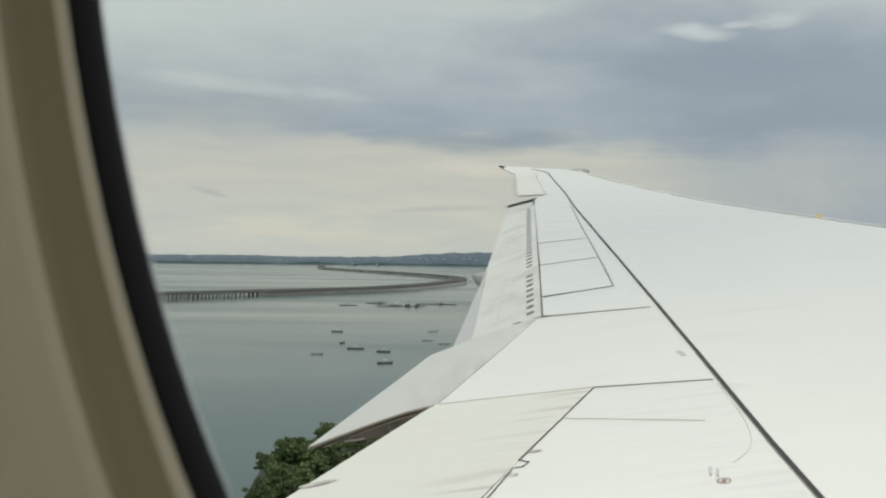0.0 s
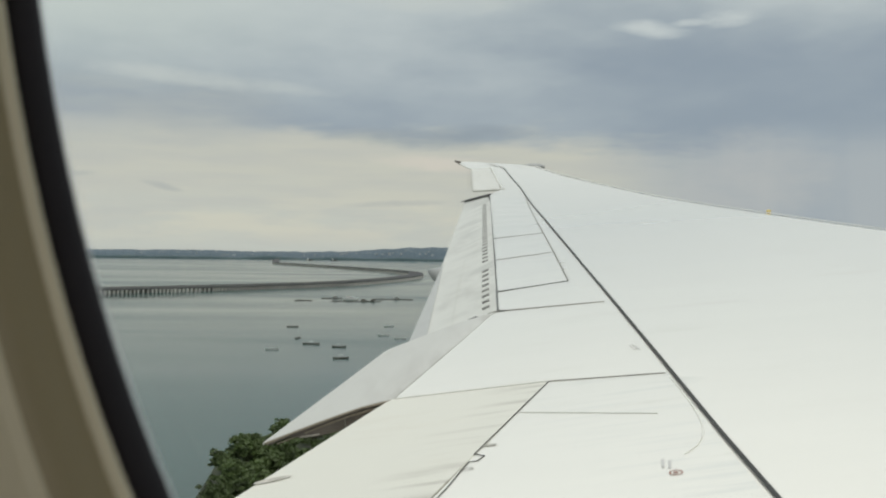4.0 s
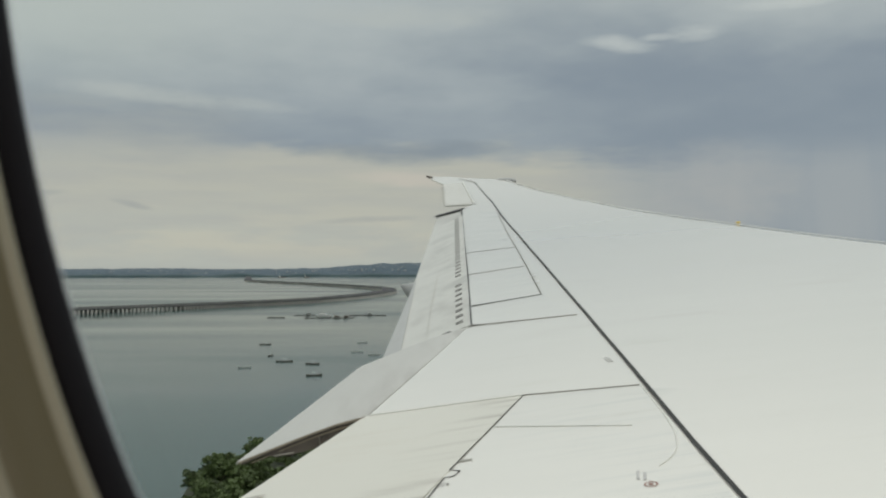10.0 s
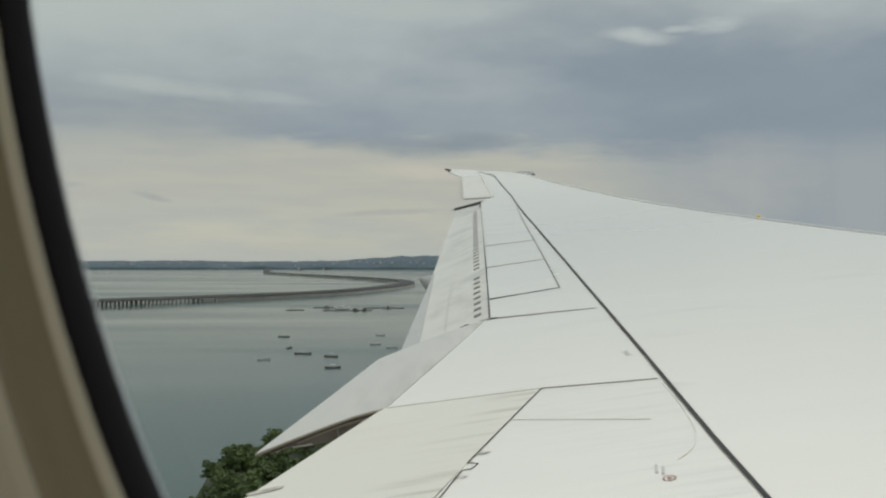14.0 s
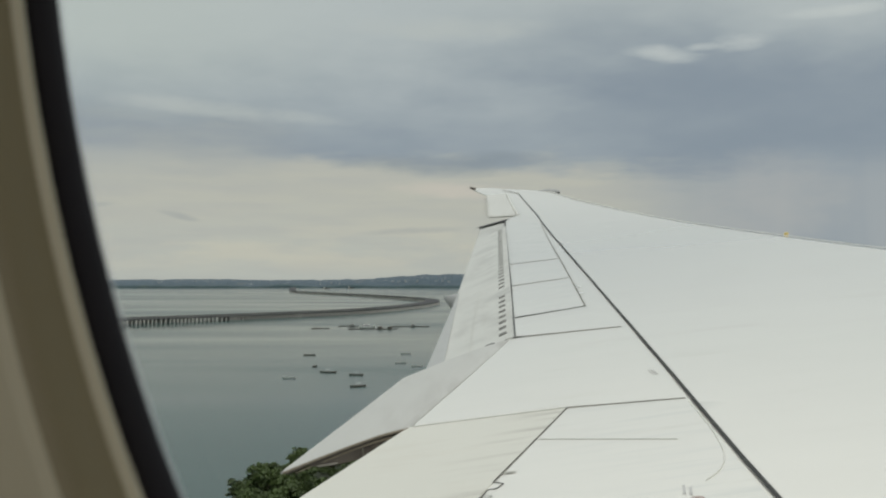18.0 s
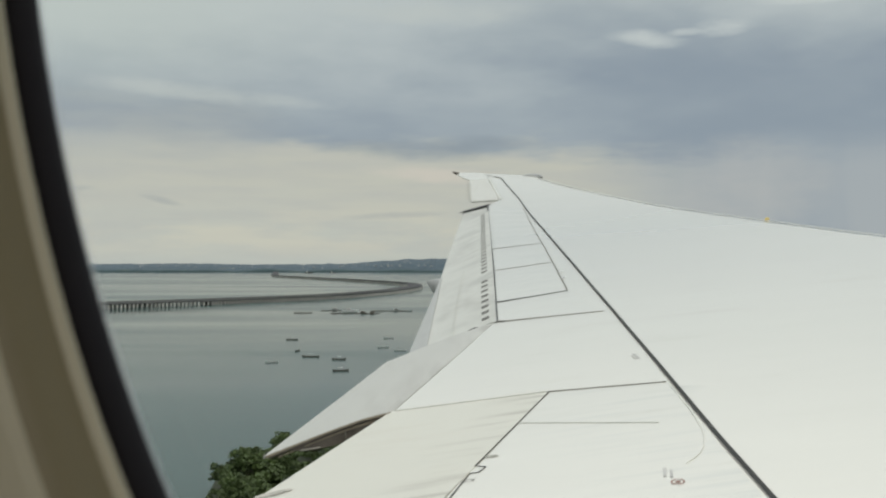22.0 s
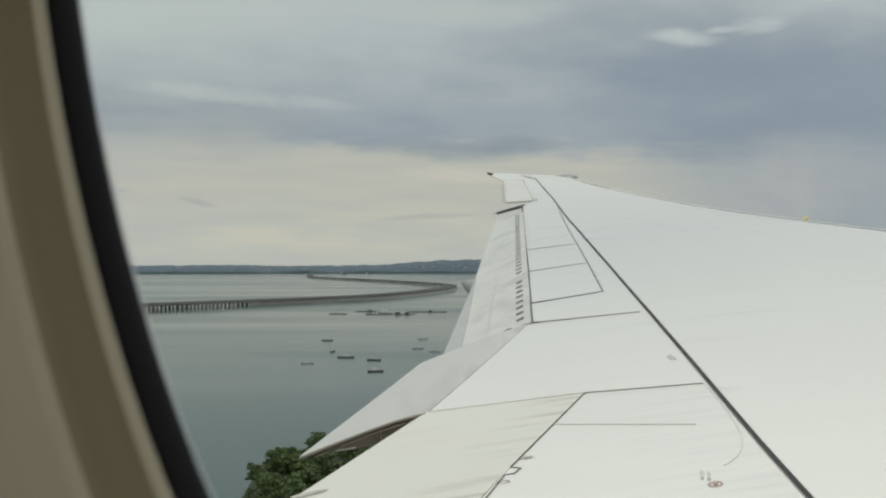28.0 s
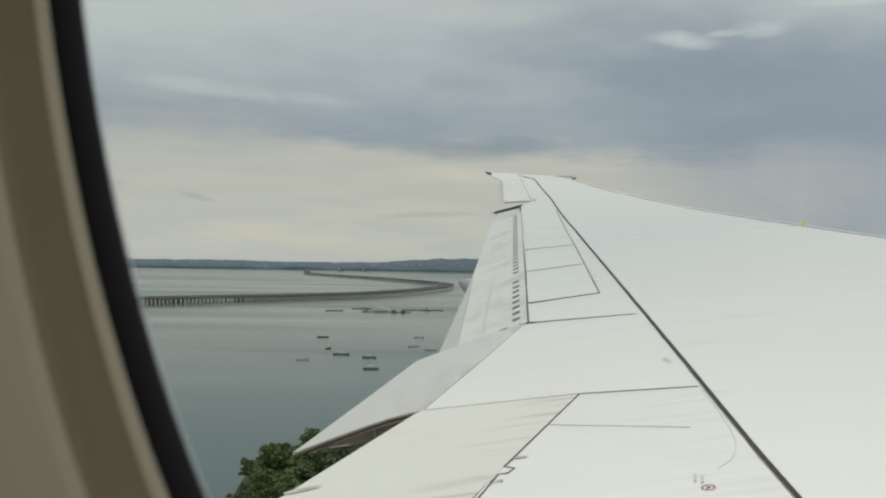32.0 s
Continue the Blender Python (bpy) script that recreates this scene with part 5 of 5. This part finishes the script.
villa = at(house("white two-storey house with balcony and grey roof", (15, 9), 6.0, 1.2, ROOF_TIN, 2, False), 323, 191)
bm = bmesh.new()
box(bm, (15, 1.6, 0.18), (0, -5.3, 2.95), 0.02)
balcony = part("balcony", bm, PLASTER, villa, "white balcony along the front")
for i in range(9):
    bm = bmesh.new()
    box(bm, (0.09, 0.09, 0.95), (-7.2 + 1.8 * i, -6.0, 3.5), 0.01)
    part("baluster", bm, WHITEP, balcony)
bm = bmesh.new()
box(bm, (14.8, 0.1, 0.08), (0, -6.0, 4.0), 0.01)
part("railing", bm, WHITEP, balcony)
for x in (-7.0, -2.4, 2.4, 7.0):
    bm = bmesh.new()
    box(bm, (0.25, 0.25, 2.9), (x, -5.9, 1.45), 0.02)
    part("porch_post", bm, PLASTER, villa)
at(house("plastered house with dark red roof", (12, 9), 3.4, 3.0, ROOF_RED), 306, 205, 20)
at(house("pavilion with orange tiled roof among mangroves", (18, 12), 3.6, 4.0, ROOF_RED, category="pavilion"), 77, 262)
at(house("white flat airfield service building", (17, 7), 3.4, 0.7, PLASTER, 1, False, "building"), 526, 223)
at(house("small white building beside the fence", (7, 5), 2.8, 0.8, PLASTER, 1, False, "building"), 505, 222)
at(house("house with orange tiled roof behind trees", (13, 10), 3.6, 3.6, ROOF_RED), 456, 295, 15)
at(house("temple-like house with orange roof", (11, 10), 3.8, 4.6, ROOF_RED), 510, 272)
at(house("tiny white guard hut with hip roof", (4.2, 4.2), 2.6, 1.2, PLASTER, category="guard hut"), 505, 188)
rng = random.Random(31)
shacks = [(262, 172), (284, 168), (297, 174), (311, 170), (335, 172), (350, 176), (366, 170), (383, 174), (398, 171), (415, 175)] + [(258 + 11.5 * i, (184, 192, 181)[i % 3]) for i in range(4)] + [(340 + 11.5 * i, (183, 191, 186)[i % 3]) for i in range(11)] + [(428, 171), (442, 174), (455, 170)]
for k, (s, o) in enumerate(shacks):
    at(house("low shack with rusty tin roof by the wall", (rng.uniform(7, 11), rng.uniform(5, 7)), 2.5, 1.2, ROOF_TIN, 1, False, "shack"), s, o, rng.uniform(-12, 12))["group"] = "village shacks"

wall = thing("perimeter_wall", "long grey block wall round the airfield", "wall")
x0, y0 = ground_at(250, 156)
wall.matrix_basis = pose(x0, y0, 1.0, 0, 0, HEADING)
for i in range(60):
    bm = bmesh.new()
    box(bm, (5.9, 0.2, 2.3), (i * 6 + 3, 0, 1.1), 0.02)
    part("wall_panel", bm, WALLGREY, wall)
    bm = bmesh.new()
    box(bm, (0.3, 0.34, 2.5), (i * 6, 0, 1.2), 0.02)
    part("pier", bm, CONCRETE, wall)
fence = thing("wire_fence", "airfield wire fence on pale concrete posts", "fence")
x0, y0 = ground_at(60, 98)
fence.matrix_basis = pose(x0, y0, 1.0, 0, 0, HEADING)
for i in range(48):
    bm = bmesh.new()
    box(bm, (0.16, 0.16, 2.6), (i * 4, 0, 1.25), 0.02)
    part("post", bm, PLASTER, fence)
for z in (0.4, 0.9, 1.4, 1.9, 2.4):
    bm = bmesh.new()
    tube(bm, (0, 0.1, z), (188, 0.1, z), 0.012, sides=5)
    part("wire", bm, STEEL, fence)

mast = thing("lattice_mast", "red and white banded steel lattice mast", "mast")
at(mast, 568, 141)
for k in range(8):
    mt, z0, z1 = (REDP, WHITEP)[k % 2], k * 2.2, (k + 1) * 2.2
    bm = bmesh.new()
    for sx, sy in ((-0.6, -0.6), (0.6, -0.6), (0.6, 0.6), (-0.6, 0.6)):
        tube(bm, (sx, sy, z0), (sx, sy, z1), 0.07, sides=6)
        nx, ny = -sy, sx
        tube(bm, (sx, sy, z0), (nx, ny, z1), 0.04, sides=5)
        tube(bm, (sx, sy, z1), (nx, ny, z1), 0.04, sides=5)
    part("mast_section", bm, mt, mast, "red lattice section" if mt is REDP else "white lattice section")
bm = bmesh.new()
box(bm, (1.6, 1.6, 1.0), (-0.9, 0, 13.6), 0.2)
part("obstruction_light", bm, REDP, mast, "red obstruction light box")
cabinet = thing("equipment_shelter", "weathered pale equipment shelter with rust stains on skids", "shelter")
at(cabinet, 574, 138)
bm = bmesh.new()
box(bm, (5.2, 2.4, 2.6), (0, 0, 1.8), 0.08)
RUSTY = material("rust_stained_paint", (0.62, 0.58, 0.46), 0.6, vary=0.1, scale=0.8, second=(0.28, 0.12, 0.05), second_at=(0.5, 0.62), second_scale=0.7)
part("body", bm, RUSTY, cabinet)
for s in (-0.8, 0.8):
    bm = bmesh.new()
    box(bm, (7.0, 0.25, 0.4), (0, s, 0.25), 0.03)
    part("skid", bm, STEEL, cabinet)
for k, (s, o) in enumerate(((395, 95), (404, 95), (424, 88), (440, 88), (452, 90))):
    pl = thing("approach_light_box", "small white light box on short legs in the grass", "light box", group="light boxes")
    at(pl, s, o)
    bm = bmesh.new()
    box(bm, (1.1, 0.8, 0.45), (0, 0, 0.75), 0.05)
    part("body", bm, WHITEP, pl)
    for dx, dy in ((-0.4, -0.25), (0.4, -0.25), (0.4, 0.25), (-0.4, 0.25)):
        bm = bmesh.new()
        tube(bm, (dx, dy, -0.05), (dx, dy, 0.55), 0.03, sides=6)
        part("leg", bm, WHITEP, pl)
gauge = thing("wind_gauge", "white wind gauge mast on a red and white box", "wind gauge")
at(gauge, 462, 96)
for nm, size, pos, mt, lb in (("plinth", (4.0, 3.0, 0.25), (0, 0, 0.12), WHITEP, "white concrete plinth"), ("box", (1.0, 0.8, 1.6), (0, 0, 1.05), REDP, "red equipment box"), ("box_cap", (1.1, 0.9, 0.25), (0, 0, 1.95), WHITEP, "white box cap"), ("crossarm", (1.4, 0.1, 0.1), (0, 0, 4.6), WHITEP, "")):
    bm = bmesh.new()
    box(bm, size, pos, 0.03)
    part(nm, bm, mt, gauge, lb)
bm = bmesh.new()
tube(bm, (0, 0, 1.9), (0, 0, 4.7), 0.06, 0.04)
part("pole", bm, WHITEP, gauge)
for x in (-0.65, 0.65):
    bm = bmesh.new()
    bmesh.ops.create_uvsphere(bm, u_segments=10, v_segments=6, radius=0.14, matrix=Matrix.Translation((x, 0, 4.8)))
    part("cup", bm, WHITEP, gauge)
marker = thing("marker_post", "white runway marker post in the grass", "marker post")
at(marker, 412, 100)
bm = bmesh.new()
tube(bm, (0, 0, -0.05), (0, 0, 1.3), 0.28, 0.20, 12)
part("post", bm, WHITEP, marker)
bm = bmesh.new()
tube(bm, (0, 0, 1.3), (0, 0, 1.55), 0.20, 0.05, 12)
part("cap", bm, WHITEP, marker)
board = thing("black_trench_cover", "long dark drain cover in the grass", "drain cover")
at(board, 470, 84)
for i in range(8):
    bm = bmesh.new()
    box(bm, (2.3, 0.7, 0.12), (i * 2.4, 0, 0.06), 0.02)
    part("cover_plate", bm, SEALANT, board)
antenna = thing("antenna_pair", "two slim grey antenna masts behind the village", "antenna")
at(antenna, 300, 240)
for x in (-2.5, 2.5):
    bm = bmesh.new()
    tube(bm, (x, 0, -0.2), (x, 0, 21), 0.2, 0.1)
    one = part("mast", bm, STEEL, antenna)
    for z in (17.5, 19.5):
        bm = bmesh.new()
        box(bm, (0.7, 0.25, 1.6), (x, -0.25, z), 0.05)
        part("panel_antenna", bm, WHITEP, one)
flood = thing("floodlight_pole", "grey pole with two flat floodlight panels", "floodlight")
at(flood, 88, 170)
bm = bmesh.new()
tube(bm, (0, 0, -0.2), (0, 0, 12.5), 0.14, 0.09)
part("pole", bm, STEEL, flood)
for s in (-0.75, 0.75):
    bm = bmesh.new()
    box(bm, (1.2, 0.9, 0.18), (s, 0, 12.6), 0.04)
    part("lamp_head", bm, WHITEP, flood)
truck = thing("tipper_truck", "red and white truck under a blue tarpaulin", "truck")
at(truck, 84, 160, 25, 1.05)
for nm, size, pos, mt, lb in (("chassis", (7.2, 1.0, 0.3), (0, 0, 0.8), STEEL, ""), ("cab", (1.8, 2.3, 2.0), (2.7, 0, 1.9), WHITEP, "white cab"), ("cargo_bed", (5.0, 2.4, 1.2), (-1.0, 0, 1.6), REDP, "red cargo bed"), ("tarpaulin", (5.1, 2.5, 0.7), (-1.0, 0, 2.5), BLUE, "blue tarpaulin cover"), ("windscreen", (0.1, 2.0, 0.8), (3.58, 0, 2.3), GLASS, "dark windscreen")):
    bm = bmesh.new()
    box(bm, size, pos, 0.08)
    part(nm, bm, mt, truck, lb)
for x in (-2.6, -1.5, 2.4):
    for s in (-1.0, 1.0):
        bm = bmesh.new()
        tube(bm, (x, s - 0.14, 0.48), (x, s + 0.14, 0.48), 0.48, sides=16)
        part("wheel", bm, SEALANT, truck, "black tyre")
big = tree(25, 11, 41, LEAF_DARK, "huge dark banyan-like tree near the fence", 9000, 0.5)
at(big, 516, 250)
belt = [tree(h, w, s, LEAF_DARK, "dark rounded tree behind the airfield", 2200, 0.42) for h, w, s in ((9, 4.5, 51), (11, 5, 52), (7.5, 4.4, 53))]
for k in range(30):
    s, o = 280 + k * 13 + rng.uniform(-4, 4), 225 + rng.uniform(0, 60)
    m = pose(*ground_at(s, o), 0.9, 0, 0, rng.uniform(0, 360))
    if k < 3:
        belt[k].matrix_basis = m
        belt[k]["group"] = "village trees"
    else:
        copy_thing(belt[k % 3], m)
